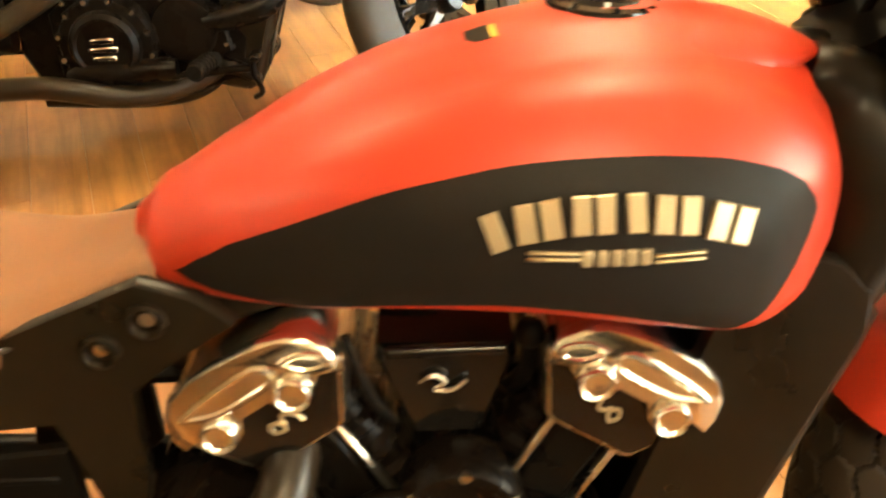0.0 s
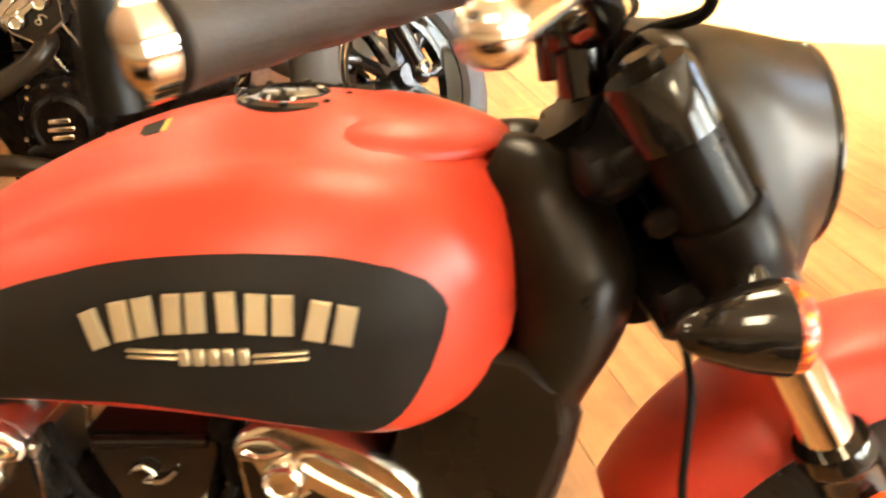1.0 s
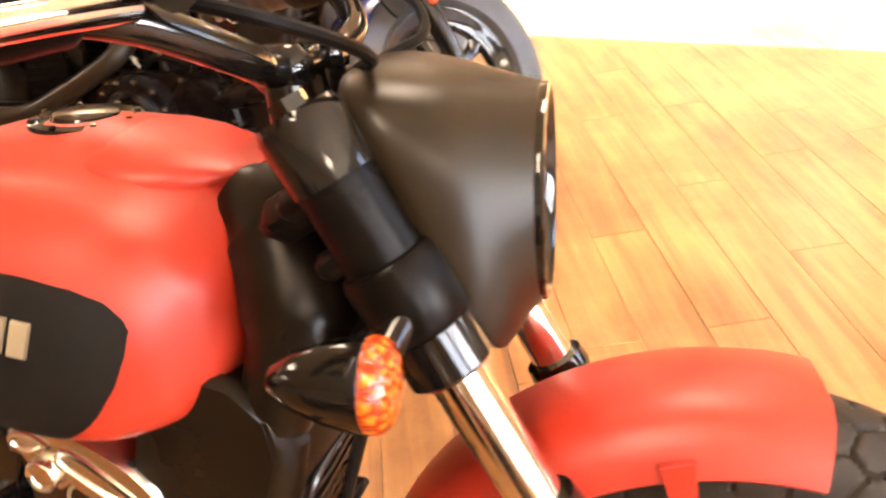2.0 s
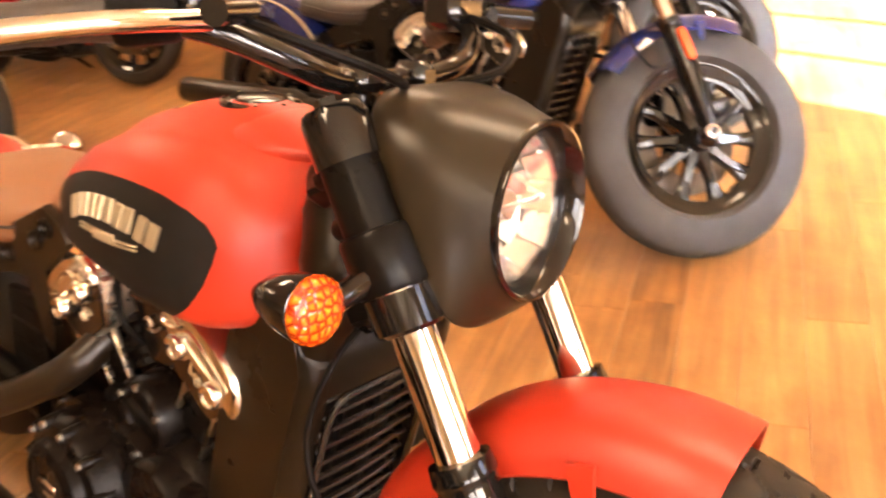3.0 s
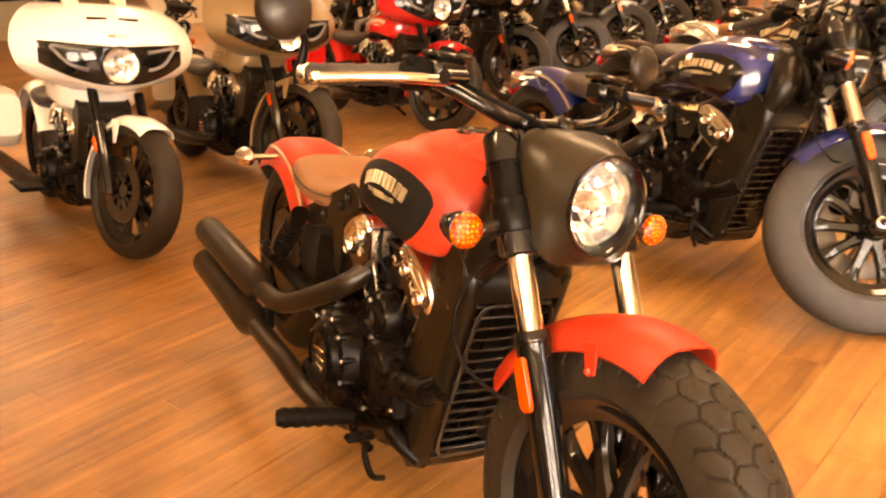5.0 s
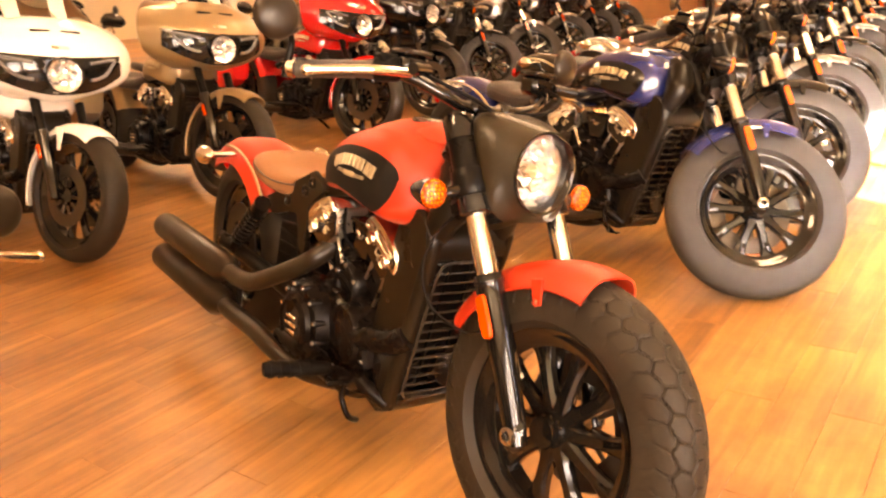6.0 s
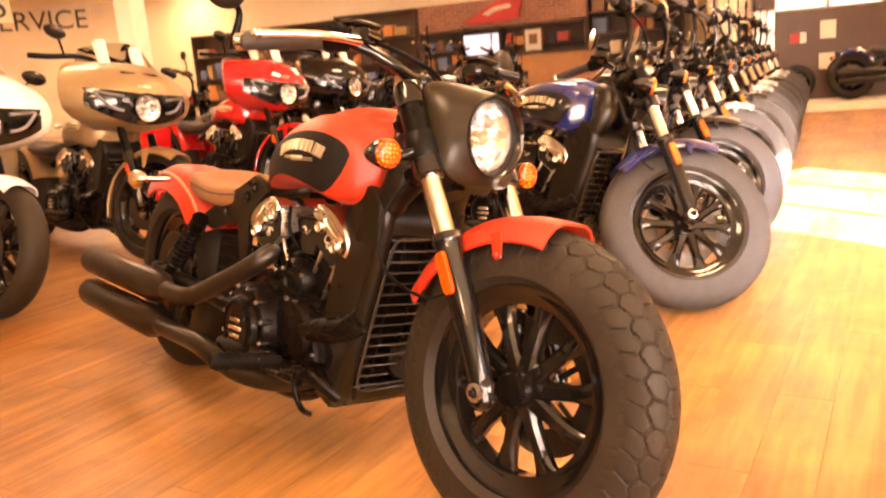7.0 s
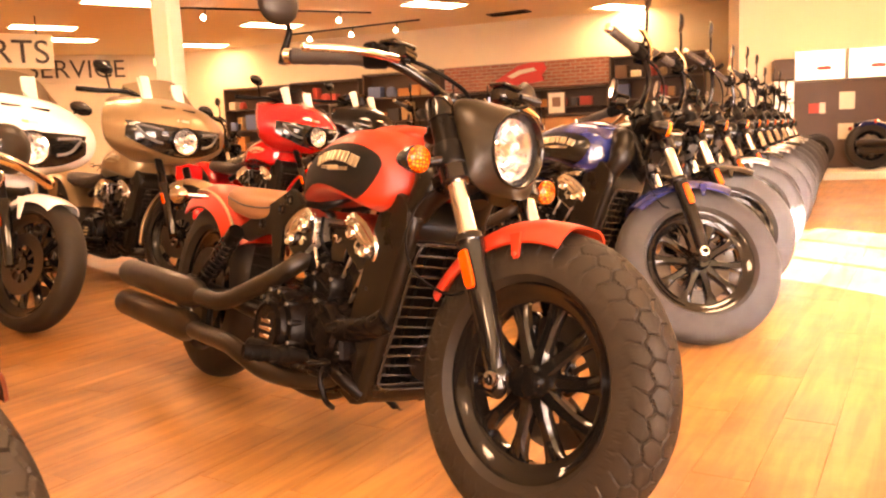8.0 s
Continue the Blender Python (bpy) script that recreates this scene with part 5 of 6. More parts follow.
# the row beside it, each with its front wheel on a slanting line
navy = scout(pose(ROW.x, ROW.y, 0, -10, 0, 6), "navy blue cruiser motorcycle with black engine", paint="navy", panel="gloss", seat="leather_dark", angle=50, nacelle=False, bars="mid", group=GROUP, fine=True, tyre_w=0.106)
near = scout(pose(0.258, -1.402, 0, LEAN, 0, 10), "brown cruiser motorcycle with a black headlight cowl", paint="brown", panel="panel", seat="leather_dark", angle=15, tread=40, bars="drop", group=GROUP, signals=False)
black = scout(pose(ROW.x + STEP.x, ROW.y + STEP.y, 0, LEAN, 0, 6), "gloss black cruiser motorcycle in a long row", paint="gloss", panel="panel", seat="leather_dark", angle=46, nacelle=False, bars="mid", group=GROUP, fine=False, tyre_w=0.106)
pale = scout(pose(ROW.x + 2 * STEP.x, ROW.y + 2 * STEP.y, 0, LEAN, 0, 6), "silver cruiser motorcycle in a long row", paint="silver", panel="panel", seat="leather", angle=45, nacelle=False, bars="high", group=GROUP, fine=False, tyre_w=0.106)
# silver outnumbers black: the paint stands in for bright reflections along the row
for k in range(3, 10):
    copy_thing((black, pale, pale)[k % 3], pose(ROW.x + STEP.x * k, ROW.y + STEP.y * k, 0, LEAN, 0, 6 + random.uniform(-2, 2)))
# the row behind
def parked(x, y, lean, yaw):
    """The pose of a machine whose front wheel stands at x, y."""
    a = radians(yaw)
    return pose(x - AXLE_F.x * math.cos(a), y - AXLE_F.x * math.sin(a), 0, lean, 0, yaw)


white = bagger(parked(-1.250, -0.480, -9, 12), "cream white touring motorcycle with a wide fairing", "white", "stripe_red", 16, GROUP)
gold = bagger(parked(-1.815, 0.408, -9, 12), "bronze gold touring motorcycle with a wide fairing", "gold", None, 18, GROUP)
red = bagger(parked(-2.677, 1.689, -9, 12), "gloss red touring motorcycle with a wide fairing", "gloss_red", "stripe_red", 17, GROUP)
dark = bagger(parked(-3.25, 2.60, -9, 12), "gloss black touring motorcycle with a wide fairing", "gloss", None, 16, GROUP)
for k in range(1, 6):
    copy_thing((pale, black, pale)[k % 3], parked(-3.25 - 0.55 * k, 2.60 + 0.93 * k, LEAN, 15))
for k in range(5):
    copy_thing((black, pale)[k % 2], pose(-6.6 - 0.5 * k, 0.2 + 1.05 * k, 0, LEAN, 0, 1))
for owner in (white, gold, red, dark):
    for y, z, r in ((-0.14, 1.085, 8), (0.06, 1.070, -10)):
        price_tag(owner.matrix_world @ pose(1.330, y, z, 8, -12, r))


# ---- the room ----
X0, X1, Y0, Y1, H = -24.0, 6.0, -8.5, 23.4, 3.3
# the shop walls stand askew to the row: a frame at the foot of the far wall, one on the left wall, one on the display wall
FAR, LEFT, SHOW = pose(-8.63, 13.29, 0, 0, 0, 33), pose(-20.2, 4.8, 0, 0, 0, 76), pose(-3.86, 10.06, 0, 0, 0, 38)


def indoors(x, y):
    """Whether a place on the floor lies within the four walls."""
    p = Vector((x, y, 0))
    return (FAR.inverted() @ p).y < -0.05 and (LEFT.inverted() @ p).y < -0.05 and Y0 + 0.3 < y and x < X1 - 0.06


def pane_wall(name, along, at, lo, hi, openings, thick=0.2):
    """A wall along x or y with openings (from, to, sill, head)."""
    g = Geo()
    edge = lo
    for a, c, z0, z1 in sorted(openings) + [(hi, hi, 0, H)]:
        for p, q, r, s in ((edge, a, 0, H), (a, c, 0, z0), (a, c, z1, H)):
            if q - p > 1e-3 and s - r > 1e-3:
                if along == "x":
                    g.box(((p + q) / 2, at, (r + s) / 2), (q - p, thick, s - r))
                else:
                    g.box((at, (p + q) / 2, (r + s) / 2), (thick, q - p, s - r))
        edge = c
    return solid(name, g, M["wall"], "cream painted wall", "wall", "structure")


solid("ceiling", Geo().box(((X0 + X1) / 2, (Y0 + Y1) / 2, H + 0.1), (X1 - X0 + 0.6, Y1 - Y0 + 0.6, 0.2)), M["ceiling"], "cream painted ceiling", "ceiling", "structure")
solid("wall_north", Geo().box((2.2, 0.1, H / 2), (30.6, 0.2, H)), M["wall"], "cream painted wall", "wall", "structure", m=FAR)
pane_wall("wall_south", "x", Y0 - 0.1, X0 - 0.2, X1 + 0.2, [])
solid("wall_west", Geo().box((-6.1, 0.1, H / 2), (15.6, 0.2, H)), M["wall"], "cream painted wall", "wall", "structure", m=LEFT)
EAST = [(-4.6, -2.3, 0.5, 2.9), (-1.9, 0.4, 0.5, 2.9), (1.80, 3.75, 1.10, 3.0)]
pane_wall("wall_east", "y", X1 + 0.1, Y0, Y1 - 0.4, EAST)
solid("ground", Geo().box((0, 4, -0.30), (400, 400, 0.1)), mat("concrete_paving", (0.35, 0.33, 0.30), 0.8, bump=0.2, scale=0.4), "pale concrete ground outside", "ground", "structure")


def window(name, m, w, h, bars):
    """A glazed frame in the local xz plane, from its lower left corner."""
    t = thing(name, m, "dark framed shop window", "window", "", "structure")
    g = Geo()
    for x, z, lx, lz in ((w / 2, 0.03, w, 0.06), (w / 2, h - 0.03, w, 0.06), (0.03, h / 2, 0.06, h - 0.12), (w - 0.03, h / 2, 0.06, h - 0.12)):
        g.box((x, 0, z), (lx, 0.08, lz), 0.004)
    for k in range(1, bars):
        g.box((w * k / bars, 0, h / 2), (0.05, 0.07, h - 0.12), 0.004)
    part("window_frame", g, M["satin"], t)
    for k in range(bars):
        p = part("pane", Geo().box((w * (k + 0.5) / bars, 0, h / 2), (w / bars - 0.06, 0.006, h - 0.12)), M["glass"], t)
        p.visible_shadow = False


for i, (a, c, z0, z1) in enumerate(EAST):
    window(f"window_{i + 1}", pose(X1 + 0.1, a, z0, 0, 0, 90), c - a, z1 - z0, 2 if i < 2 else 3)
    if i < 2:
        lamp = new("daylight", bpy.data.lights.new("daylight", "AREA"))
        lamp.data.shape, lamp.data.size, lamp.data.size_y, lamp.data.energy = "RECTANGLE", c - a - 0.1, z1 - z0 - 0.1, 28
        lamp.data.color = (1.0, 0.94, 0.83)
        lamp.matrix_world = pose(X1 - 0.02, (a + c) / 2, (z0 + z1) / 2, 90, 0, 90)
# an unseen slab outside, added to keep the sun off those two windows
solid("sun_blocker", Geo().box((9.8, -2.95, 3.3), (7.2, 7.9, 0.2)), M["wall"], "unseen slab outside, added to block the sun", "porch", "structure")

# ---- ceiling fixtures ----
def ceiling_light(x, y):
    t = thing("ceiling_light", pose(x, y, H), "recessed fluorescent ceiling light, switched on", "ceiling light", "ceiling lights")
    g = Geo()
    for sx, sy, lx, ly in ((-0.3, 0, 0.03, 1.26), (0.3, 0, 0.03, 1.26), (0, -0.615, 0.57, 0.03), (0, 0.615, 0.57, 0.03)):
        g.box((sx, sy, -0.008), (lx, ly, 0.016), 0.003)
    part("frame", g, M["white"], t)
    part("diffuser", Geo().box((0, 0, -0.006), (0.57, 1.2, 0.006)), M["lamp"], t, "glowing diffuser")


# the last three are out of view, added to brighten the wall at the right
for x, y in ((-15.45, 2.3), (-17.3, 3.1), (-12.0, 2.94), (-17.6, 6.3), (-13.8, 6.5), (-10.3, 8.3), (-9.2, 12.3), (-11.0, -2.0), (-6.5, -2.0), (-6.5, 6.5), (-3.6, 0.6), (-2.0, 4.0), (-2.5, 8.5), (1.2, -1.6), (1.4, 1.9), (2.5, 6.5), (4.0, -3.4), (-1.6, 11.8), (1.2, 11.6), (3.0, 15.0)):
    ceiling_light(x, y)


def track_light(x0, y0, x1, y1, spots):
    t = thing("track_light", pose(0, 0, H), "black ceiling track with small lit spotlights", "track light", "track lights")
    a, c = Vector((x0, y0, -0.02)), Vector((x1, y1, -0.02))
    part("track", Geo().tube([a, c], 0.018, 6, 1), M["satin"], t)
    for k in range(spots):
        p = a.lerp(c, (k + 0.5) / spots)
        g = Geo().tube([p, p + Vector((0, 0, -0.06)), p + Vector((0.03, -0.05, -0.15))], [0.012, 0.012, 0.045], 12, 2)
        hd = part("spot_head", g, M["satin"], t)
        part("bulb", Geo().ball(tuple(p + Vector((0.035, -0.06, -0.165))), 0.05, 8), M["bulb"], hd, "glowing bulb")


M["bulb"] = glow("spot_bulb", (1.0, 0.85, 0.6), 6.0)
track_light(-15.0, 7.5, -12.0, 9.1, 3)
track_light(-12.2, 3.8, -11.5, 7.6, 3)
t = thing("ceiling_vent", pose(-10.65, 10.46, H, 0, 0, 25), "dark slatted air vent in the ceiling", "air vent")
part("frame", Geo().box((0, 0, -0.01), (0.9, 0.35, 0.02), 0.004), M["satin"], t)
for k in range(5):
    part("slat", Geo().box((0, -0.12 + 0.06 * k, -0.03), (0.82, 0.03, 0.006), 0, None), M["plastic"], t)

# ---- column and signs ----
g = Geo().box((0, 0, H / 2), (0.23, 0.23, H), 0.02)
g.box((0, 0, 0.06), (0.27, 0.27, 0.12), 0.01)
solid("column", g, M["wall"], "cream square column", "column", "structure", m=pose(-6.18, 1.84, 0, 0, 0, 33))


def lettering(text, size, m, parent, material):
    cu = bpy.data.curves.new("lettering", "FONT")
    cu.body, cu.size, cu.extrude = text, size, 0.015
    tmp = bpy.data.objects.new("lettering", cu)
    me = bpy.data.meshes.new_from_object(tmp)
    bpy.data.objects.remove(tmp)
    me.materials.append(material)
    ob = new("lettering", me)
    ob.matrix_world = m
    ob.parent = parent
    ob.matrix_parent_inverse = parent.matrix_world.inverted()
    return ob


ink = mat("dark_brown_lettering", (0.05, 0.030, 0.015), 0.6)
bpy.context.view_layer.update()
board = solid("parts_sign", Geo().box((0, 0, 0), (0.10, 2.3, 0.62), 0.01), mat("cream_sign_board", (0.72, 0.60, 0.36), 0.6, scale=4), "cream sign board with dark lettering", "sign", m=pose(-14.0, 1.01, 2.655))
for y in (-0.9, 0.9):
    part("hanger", Geo().tube([(0, y, 0.30), (0, y, H - 2.655)], 0.012, 6, 1), M["satin"], board)
bpy.context.view_layer.update()
lettering("PARTS", 0.60, pose(-13.94, 0.39, 2.445, 90, 0, 90), board, ink)
plate = solid("service_sign", Geo().box((0, -0.02, 0), (2.6, 0.04, 0.70), 0.005), M["wall"], "cream wall panel with dark lettering", "sign", m=LEFT @ pose(-0.95, 0, 2.93))
bpy.context.view_layer.update()
lettering("SERVICE", 0.66, LEFT @ pose(-2.12, -0.044, 2.71, 90, 0, 0), plate, ink)
t = thing("exit_sign", LEFT @ pose(1.15, -0.03, 3.10, 0, 0, -90), "green lit exit sign", "exit sign")
part("body", Geo().box((0, 0, 0), (0.06, 0.36, 0.24), 0.02), M["white"], t)
part("face", Geo().box((0.034, 0, 0), (0.008, 0.30, 0.18), 0.003), glow("exit_green", (0.25, 0.9, 0.35), 0.25), t)

# ---- the far wall ----
wood = mat("dark_brown_wood", (0.075, 0.040, 0.020), 0.5, vary=0.3, scale=4, bump=0.1)
brick_m = mat("red_brick", (0.33, 0.11, 0.055), 0.8, vary=0.3, scale=9, bump=0.3, bscale=40)
nt = brick_m.node_tree
bt = nt.nodes.new("ShaderNodeTexBrick")
bt.inputs["Scale"].default_value = 1.0
bt.inputs["Brick Width"].default_value, bt.inputs["Row Height"].default_value, bt.inputs["Mortar Size"].default_value = 0.215, 0.075, 0.008
bt.inputs["Color1"].default_value, bt.inputs["Color2"].default_value, bt.inputs["Mortar"].default_value = (0.30, 0.10, 0.05, 1), (0.22, 0.07, 0.035, 1), (0.30, 0.24, 0.17, 1)
mp = nt.nodes.new("ShaderNodeMapping")
mp.inputs["Rotation"].default_value = (radians(-90), 0, 0)
nt.links.new([n for n in nt.nodes if n.type == "TEX_COORD"][0].outputs["Object"], mp.inputs["Vector"])
nt.links.new(mp.outputs["Vector"], bt.inputs["Vector"])
nt.links.new(bt.outputs["Color"], nt.nodes["Principled BSDF"].inputs["Base Color"])
solid("brick_panel", Geo().box((-3.2, -0.18, 2.05), (3.8, 0.36, 0.57)), brick_m, "red brick fascia above the shelves", "brick panel", "structure", m=FAR)
g = Geo().slab([(-0.68, -0.22), (-0.30, 0.00), (0.02, 0.18), (0.34, 0.24), (0.62, 0.22), (0.68, 0.08), (0.58, -0.04), (0.62, -0.18), (0.20, -0.23)], 0.04, Matrix.Translation((-3.35, -0.38, 2.08)) @ SIDE, 0.01)
emblem = solid("wall_emblem", g, mat("red_emblem", (0.50, 0.03, 0.02), 0.4), "plain red emblem on the brick fascia", "emblem", m=FAR)
g = Geo().slab([(-0.22, -0.04), (0.05, 0.08), (0.40, 0.12), (0.44, 0.05), (0.10, 0.00), (-0.10, -0.09)], 0.02, Matrix.Translation((-3.35, -0.422, 2.08)) @ SIDE, 0.004)
bpy.context.view_layer.update()
part("emblem_face", g, M["tag"], emblem, "cream shape on the emblem")

GOODS = [mat(f"goods_{n}", c, 0.6, vary=0.15) for n, c in (("tan", (0.35, 0.22, 0.10)), ("cream", (0.62, 0.52, 0.34)), ("red", (0.40, 0.05, 0.03)), ("black", (0.03, 0.027, 0.024)), ("brown", (0.16, 0.08, 0.035)), ("blue", (0.10, 0.14, 0.25)), ("orange", (0.5, 0.20, 0.05)))]


def shelf_unit(x, w, h, rows, y=-0.30, fill=0.85):
    t = thing("shelf_unit", FAR @ pose(x, y, 0), "dark wooden shelf unit filled with goods", "shelf", "shop shelves")
    part("back", Geo().box((0, 0.23, h / 2), (w, 0.03, h)), wood, t)
    for sx in (-w / 2 + 0.02, w / 2 - 0.02):
        part("side", Geo().box((sx, 0, h / 2), (0.04, 0.43, h), 0.004), wood, t)
    zs = [0.08 + (h - 0.1) * k / rows for k in range(rows + 1)]
    for z in zs:
        part("shelf", Geo().box((0, 0, z), (w - 0.08, 0.42, 0.03), 0.003), wood, t)
    for z, z2 in zip(zs, zs[1:]):
        px = -w / 2 + 0.12
        while px < w / 2 - 0.3:
            bw, bh = random.uniform(0.12, 0.34), random.uniform(0.35, 0.85) * (z2 - z - 0.06)
            if random.random() < fill:
                kind = random.random()
                material = random.choice(GOODS)
                if kind < 0.65:
                    g = Geo().box((0, 0, bh / 2), (bw, 0.25, bh), 0.01)
                    solid("box", g, material, "cardboard goods box on a shelf", "box", group="shelf goods", m=FAR @ pose(x + px + bw / 2, y - 0.05, z + 0.015))
                else:
                    r = min(0.13, bh / 1.9)
                    g = Geo().lathe([(0, 0), (r * 0.8, 0), (r, r * 0.5), (r * 0.97, r * 1.1), (r * 0.7, r * 1.7), (0.0, r * 1.9)], None, 16)
                    solid("helmet", g, material, "round riding helmet on a shelf", "helmet", group="shelf goods", m=FAR @ pose(x + px + r, y - 0.05, z + 0.015))
            px += bw + random.uniform(0.03, 0.12)


for x, w, h in ((-10.2, 1.9, 2.22), (-8.2, 1.9, 2.25), (-6.15, 2.0, 2.32), (-4.15, 1.86, 1.74), (-2.25, 1.86, 1.74)):
    shelf_unit(x, w, h, 4)
shelf_unit(-0.32, 1.94, 2.30, 5)


def counter(x, y, w, material, h=1.0):
    t = thing("sales_counter", FAR @ pose(x, y, 0), "wooden sales counter in front of the shelves", "counter")
    part("body", Geo().box((0, 0, h / 2 - 0.02), (w, 0.6, h - 0.04), 0.01), material, t)
    part("worktop", Geo().box((0, 0, h), (w + 0.1, 0.7, 0.04), 0.008), wood, t)


counter(-3.45, -1.0, 1.3, wood)
counter(-1.75, -1.0, 1.75, mat("orange_oak", (0.42, 0.20, 0.07), 0.45, vary=0.2, scale=5), 1.12)
t = thing("framed_picture", FAR @ pose(-2.30, -1.10, 1.14), "cream framed picture standing on a counter", "picture")
part("frame", Geo().box((0, 0, 0.24), (0.40, 0.03, 0.48), 0.006), wood, t)
part("sheet", Geo().box((0, -0.018, 0.24), (0.34, 0.006, 0.42)), M["tag"], t)
part("print", Geo().box((0, -0.023, 0.26), (0.18, 0.003, 0.2)), GOODS[4], t)
t = thing("monitor", FAR @ pose(-3.45, -1.0, 1.02), "blue-lit screen on a stand", "screen")
part("stand", Geo().box((0, 0.05, 0.06), (0.1, 0.1, 0.12), 0.01), M["plastic"], t)
part("bezel", Geo().box((0, 0, 0.36), (0.84, 0.05, 0.48), 0.01), M["plastic"], t)
part("screen_glass", Geo().box((0, -0.028, 0.36), (0.78, 0.004, 0.42)), glow("screen_glow", (0.45, 0.55, 0.75), 0.12), t)

# display wall with lit panels, on a low platform
g = Geo().box((2.2, -0.55, 0.05), (5.6, 1.1, 0.10), 0.01)
solid("platform", g, mat("cream_platform_edge", (0.60, 0.50, 0.34), 0.6), "low cream display platform", "platform", "structure", m=SHOW)
solid("display_wall", Geo().box((2.1, 1.6, H / 2), (5.8, 2.9, H)), M["wall"], "cream painted partition behind the display", "wall", "structure", m=SHOW)
g = Geo().box((2.45, 0.085, 0.72), (5.0, 0.13, 1.24), 0.005)
solid("display_panel", g, wood, "dark brown display wall panel", "display panel", "structure", m=SHOW)
lit = glow("lit_panel", (1.0, 0.90, 0.70), 0.35)
for x in (0.28, 0.98, 1.68, 2.38):
    t = thing("light_box", SHOW @ pose(x, 0.02, 1.35), "backlit white picture panel", "light box", "light boxes")
    part("case", Geo().box((0, 0.05, 0.215), (0.67, 0.12, 0.43), 0.008), M["white"], t)
    part("face", Geo().box((0, -0.014, 0.215), (0.62, 0.006, 0.385)), lit, t)
    part("print", Geo().slab(sup(0.10, 0.030, 3, 16), 0.004, Matrix.Translation((0.05, -0.018, 0.17)) @ SIDE), GOODS[2], t, "small red print")
for x, z, w, h, colour in ((0.64, 1.05, 0.20, 0.24, "tag"), (0.63, 0.62, 0.20, 0.22, "tag"), (0.21, 0.96, 0.14, 0.14, "red"), (0.32, 0.96, 0.08, 0.15, "tag")):
    g = Geo().box((0, 0, 0), (w, 0.02, h), 0.003)
    solid("wall_card", g, GOODS[2] if colour == "red" else M["tag"], "small printed card on the display wall", "card", group="wall cards", m=SHOW @ pose(x, 0.008, z))
t = thing("storage_tower", SHOW @ pose(-0.215, -0.02, 0.10), "tall narrow tower of white boxes with a dark top", "cabinet")
for k in range(4):
    part("box", Geo().box((0, 0, 0.16 + 0.315 * k), (0.28, 0.30, 0.295), 0.01), M["white"], t)
part("dark_box", Geo().box((0, 0, 1.42), (0.28, 0.30, 0.29), 0.01), wood, t, "dark box on top")
t = thing("wheel_display", SHOW @ pose(0.23, -0.07, 0.10), "black wheel and tyre leaning on the display wall", "wheel")
wheel(t, "rim", (0, 0, 0.25), 0.25, 0.11, 0.165, Matrix(), (), 0, 10, "gloss", 40, None, False)
copy_thing(navy, SHOW @ pose(0.85, -0.52, 0.10, LEAN, 0, 4))

# ---- the floor ----
ANG = 113.5
oak = bpy.data.materials.new("oak_planks")
oak.use_nodes = True
nt = oak.node_tree
N, K = nt.nodes.new, nt.links.new
bs = nt.nodes["Principled BSDF"]
co = N("ShaderNodeTexCoord")
mp = N("ShaderNodeMapping")
mp.inputs["Scale"].default_value = (2.2, 26, 1)
K(co.outputs["Object"], mp.inputs["Vector"])
oi, ge = N("ShaderNodeObjectInfo"), N("ShaderNodeNewGeometry")
ad = N("ShaderNodeMath")
K(oi.outputs["Random"], ad.inputs[0])
K(ge.outputs["Random Per Island"], ad.inputs[1])
fr = N("ShaderNodeMath")
fr.operation = "FRACT"
K(ad.outputs[0], fr.inputs[0])
grain = N("ShaderNodeTexNoise")
grain.noise_dimensions = "4D"
grain.inputs["Scale"].default_value, grain.inputs["Detail"].default_value, grain.inputs["Distortion"].default_value = 1.0, 8, 0.6
K(mp.outputs["Vector"], grain.inputs["Vector"])
mul = N("ShaderNodeMath")
mul.operation = "MULTIPLY"
mul.inputs[1].default_value = 40
K(fr.outputs[0], mul.inputs[0])
K(mul.outputs[0], grain.inputs["W"])
stain = N("ShaderNodeTexNoise")
stain.inputs["Scale"].default_value, stain.inputs["Detail"].default_value = 2.4, 5
K(ge.outputs["Position"], stain.inputs["Vector"])
ramp = N("ShaderNodeValToRGB")
ramp.color_ramp.elements[0].color, ramp.color_ramp.elements[0].position = (0.15, 0.058, 0.013, 1), 0.22
ramp.color_ramp.elements[1].color, ramp.color_ramp.elements[1].position = (0.47, 0.220, 0.062, 1), 0.74
m1 = N("ShaderNodeMath")
m1.operation = "MULTIPLY_ADD"
m1.inputs[1].default_value, m1.inputs[2].default_value = 0.13, -0.01
K(fr.outputs[0], m1.inputs[0])
m2 = N("ShaderNodeMath")
m2.operation = "ADD"
K(grain.outputs["Fac"], m2.inputs[0])
K(m1.outputs[0], m2.inputs[1])
m3 = N("ShaderNodeMath")
m3.operation = "MULTIPLY_ADD"
m3.inputs[1].default_value = 0.62
K(stain.outputs["Fac"], m3.inputs[0])
sb = N("ShaderNodeMath")
sb.operation = "SUBTRACT"
sb.inputs[1].default_value = 0.30
K(m2.outputs[0], sb.inputs[0])
K(sb.outputs[0], m3.inputs[2])
K(m3.outputs[0], ramp.inputs["Fac"])
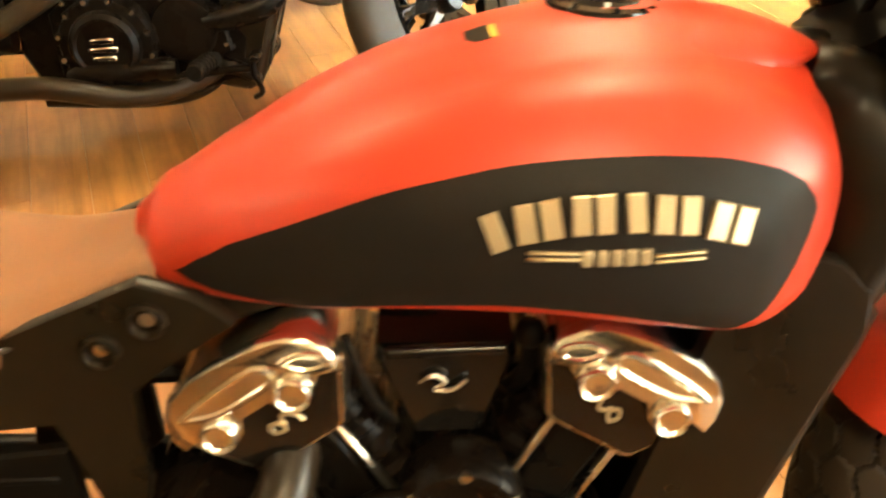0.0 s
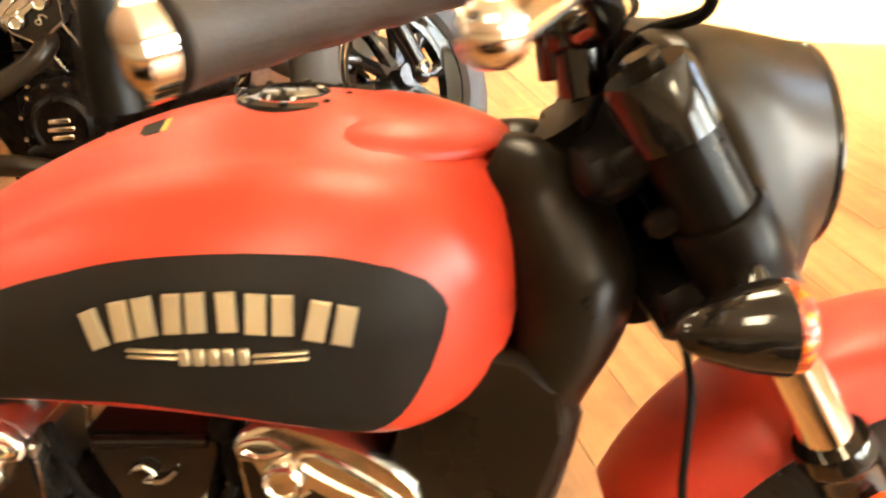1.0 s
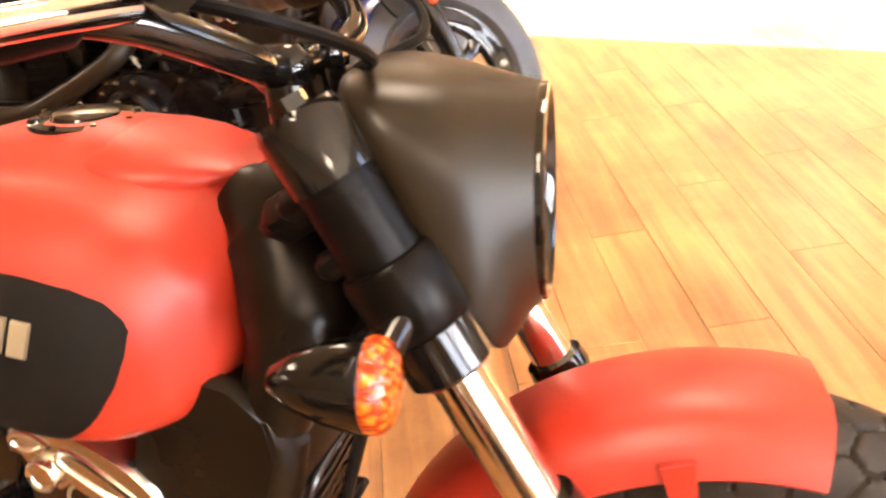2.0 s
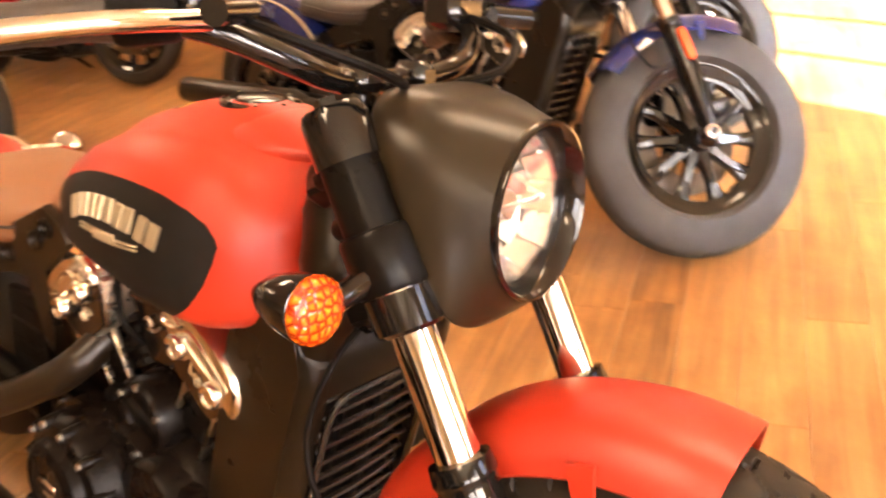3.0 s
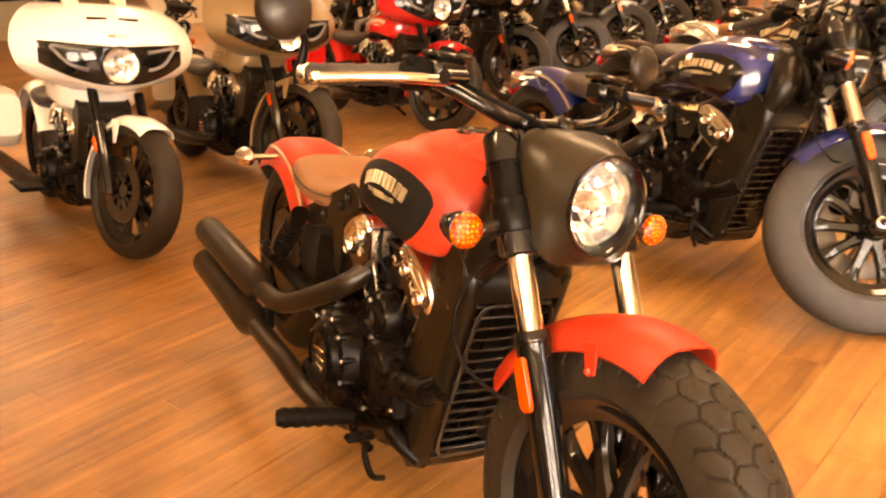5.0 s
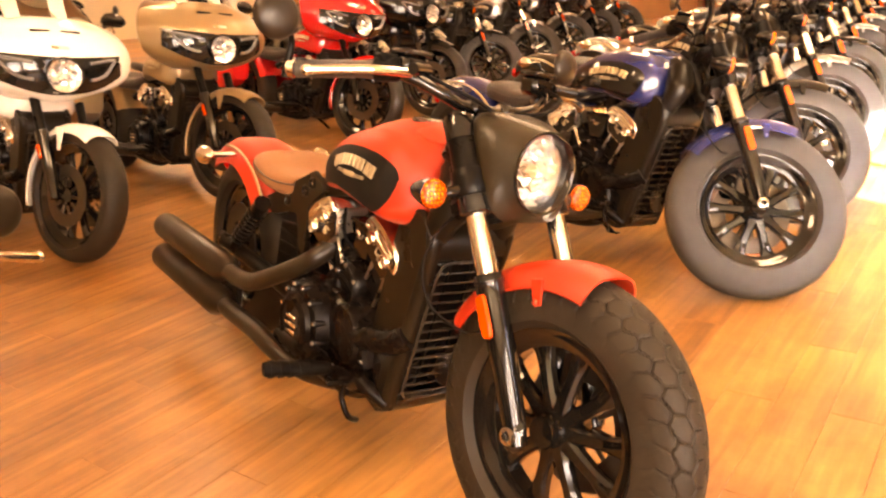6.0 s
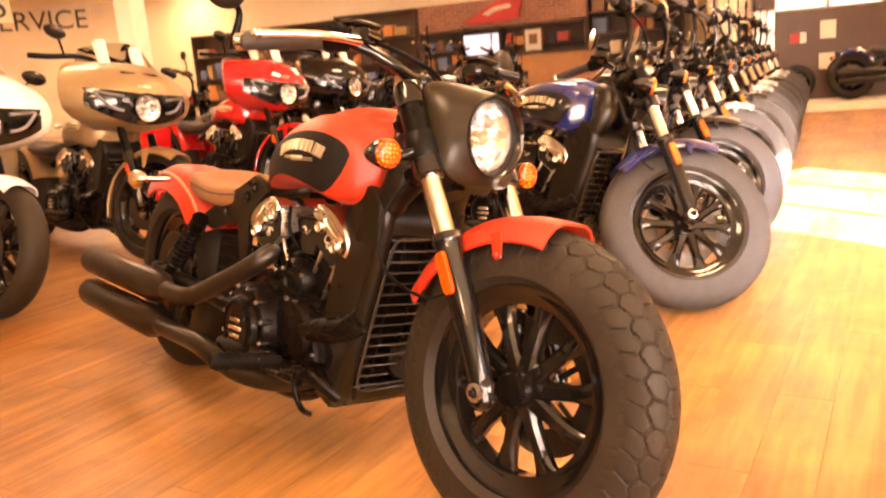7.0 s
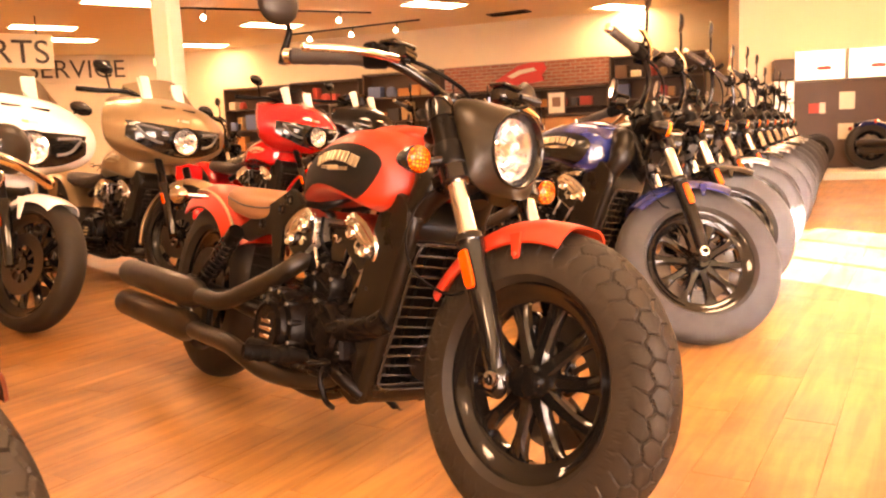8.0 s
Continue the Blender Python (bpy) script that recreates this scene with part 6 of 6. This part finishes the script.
# broad worn and dirty patches over the planks
wear = N("ShaderNodeTexNoise")
wear.inputs["Scale"].default_value, wear.inputs["Detail"].default_value, wear.inputs["Roughness"].default_value = 1.3, 8, 0.68
K(ge.outputs["Position"], wear.inputs["Vector"])
wr = N("ShaderNodeValToRGB")
wr.color_ramp.elements[0].color, wr.color_ramp.elements[0].position = (0.60, 0.52, 0.46, 1), 0.36
wr.color_ramp.elements[1].color, wr.color_ramp.elements[1].position = (1.0, 1.0, 1.0, 1), 0.58
K(wear.outputs["Fac"], wr.inputs["Fac"])
dirt = N("ShaderNodeMix")
dirt.data_type, dirt.blend_type = "RGBA", "MULTIPLY"
dirt.inputs["Factor"].default_value = 1.0
K(ramp.outputs["Color"], dirt.inputs["A"])
K(wr.outputs["Color"], dirt.inputs["B"])
K(dirt.outputs["Result"], bs.inputs["Base Color"])
rr = N("ShaderNodeMapRange")
rr.inputs["To Min"].default_value, rr.inputs["To Max"].default_value = 0.26, 0.52
K(stain.outputs["Fac"], rr.inputs["Value"])
K(rr.outputs["Result"], bs.inputs["Roughness"])
bp = N("ShaderNodeBump")
bp.inputs["Strength"].default_value, bp.inputs["Distance"].default_value = 0.25, 0.002
K(grain.outputs["Fac"], bp.inputs["Height"])
K(bp.outputs["Normal"], bs.inputs["Normal"])

g = Geo().box(((X0 + X1) / 2, (Y0 + Y1) / 2, -0.14), (X1 - X0 + 0.4, Y1 - Y0 + 0.4, 0.24))
floor = solid("floor", g, mat("subfloor", (0.06, 0.035, 0.02), 0.9), "orange-brown wooden plank floor", "floor", "structure")
PW, PL = 0.135, 1.25
turn = pose(0, 0, 0, 0, 0, ANG)
back = turn.inverted()


def plank_geo(l, w):
    b = 0.0009
    x, y = l / 2 - 0.0004, w / 2 - 0.0004
    g = Geo()
    g.add([(-x, -y, -0.02), (x, -y, -0.02), (x, y, -0.02), (-x, y, -0.02), (-x, -y, -b), (x, -y, -b), (x, y, -b), (-x, y, -b), (-x + b, -y + b, 0), (x - b, -y + b, 0), (x - b, y - b, 0), (-x + b, y - b, 0)],
          [(0, 1, 5, 4), (1, 2, 6, 5), (2, 3, 7, 6), (3, 0, 4, 7), (4, 5, 9, 8), (5, 6, 10, 9), (6, 7, 11, 10), (7, 4, 8, 11), (8, 9, 10, 11)])
    return g


lengths = [0.85, 1.05, 1.25]
shared = {l: mesh_of("plank", plank_geo(l, PW), oak, 20) for l in lengths}
spots = []
for r in range(-260, 200):
    s = -30 + random.uniform(0, 1.2)
    while s < 34:
        l = random.choice(lengths)
        p = turn @ Vector((s + l / 2, r * PW, 0))
        if indoors(p.x, p.y):
            spots.append((math.hypot(p.x - 0.9, p.y - 0.2), s + l / 2, r * PW, l, p))
        s += l
spots.sort(key=lambda q: q[0])
rest = Geo()
for k, (dist, s, r, l, p) in enumerate(spots):
    if k < 300:
        o = new("plank", shared[l])
        o.parent = floor
        o.matrix_world = Matrix.Translation((p.x, p.y, 0)) @ turn
    elif indoors(p.x, p.y):
        q = plank_geo(l, PW)
        rest.add([(x + s, y + r, z) for x, y, z in q.v], q.f)
me = bpy.data.meshes.new("planks")
me.from_pydata(rest.v, [], rest.f)
me.materials.append(oak)
o = new("planks", me)
o.parent = floor
o.matrix_world = turn
tagged(o, kind="stuff")
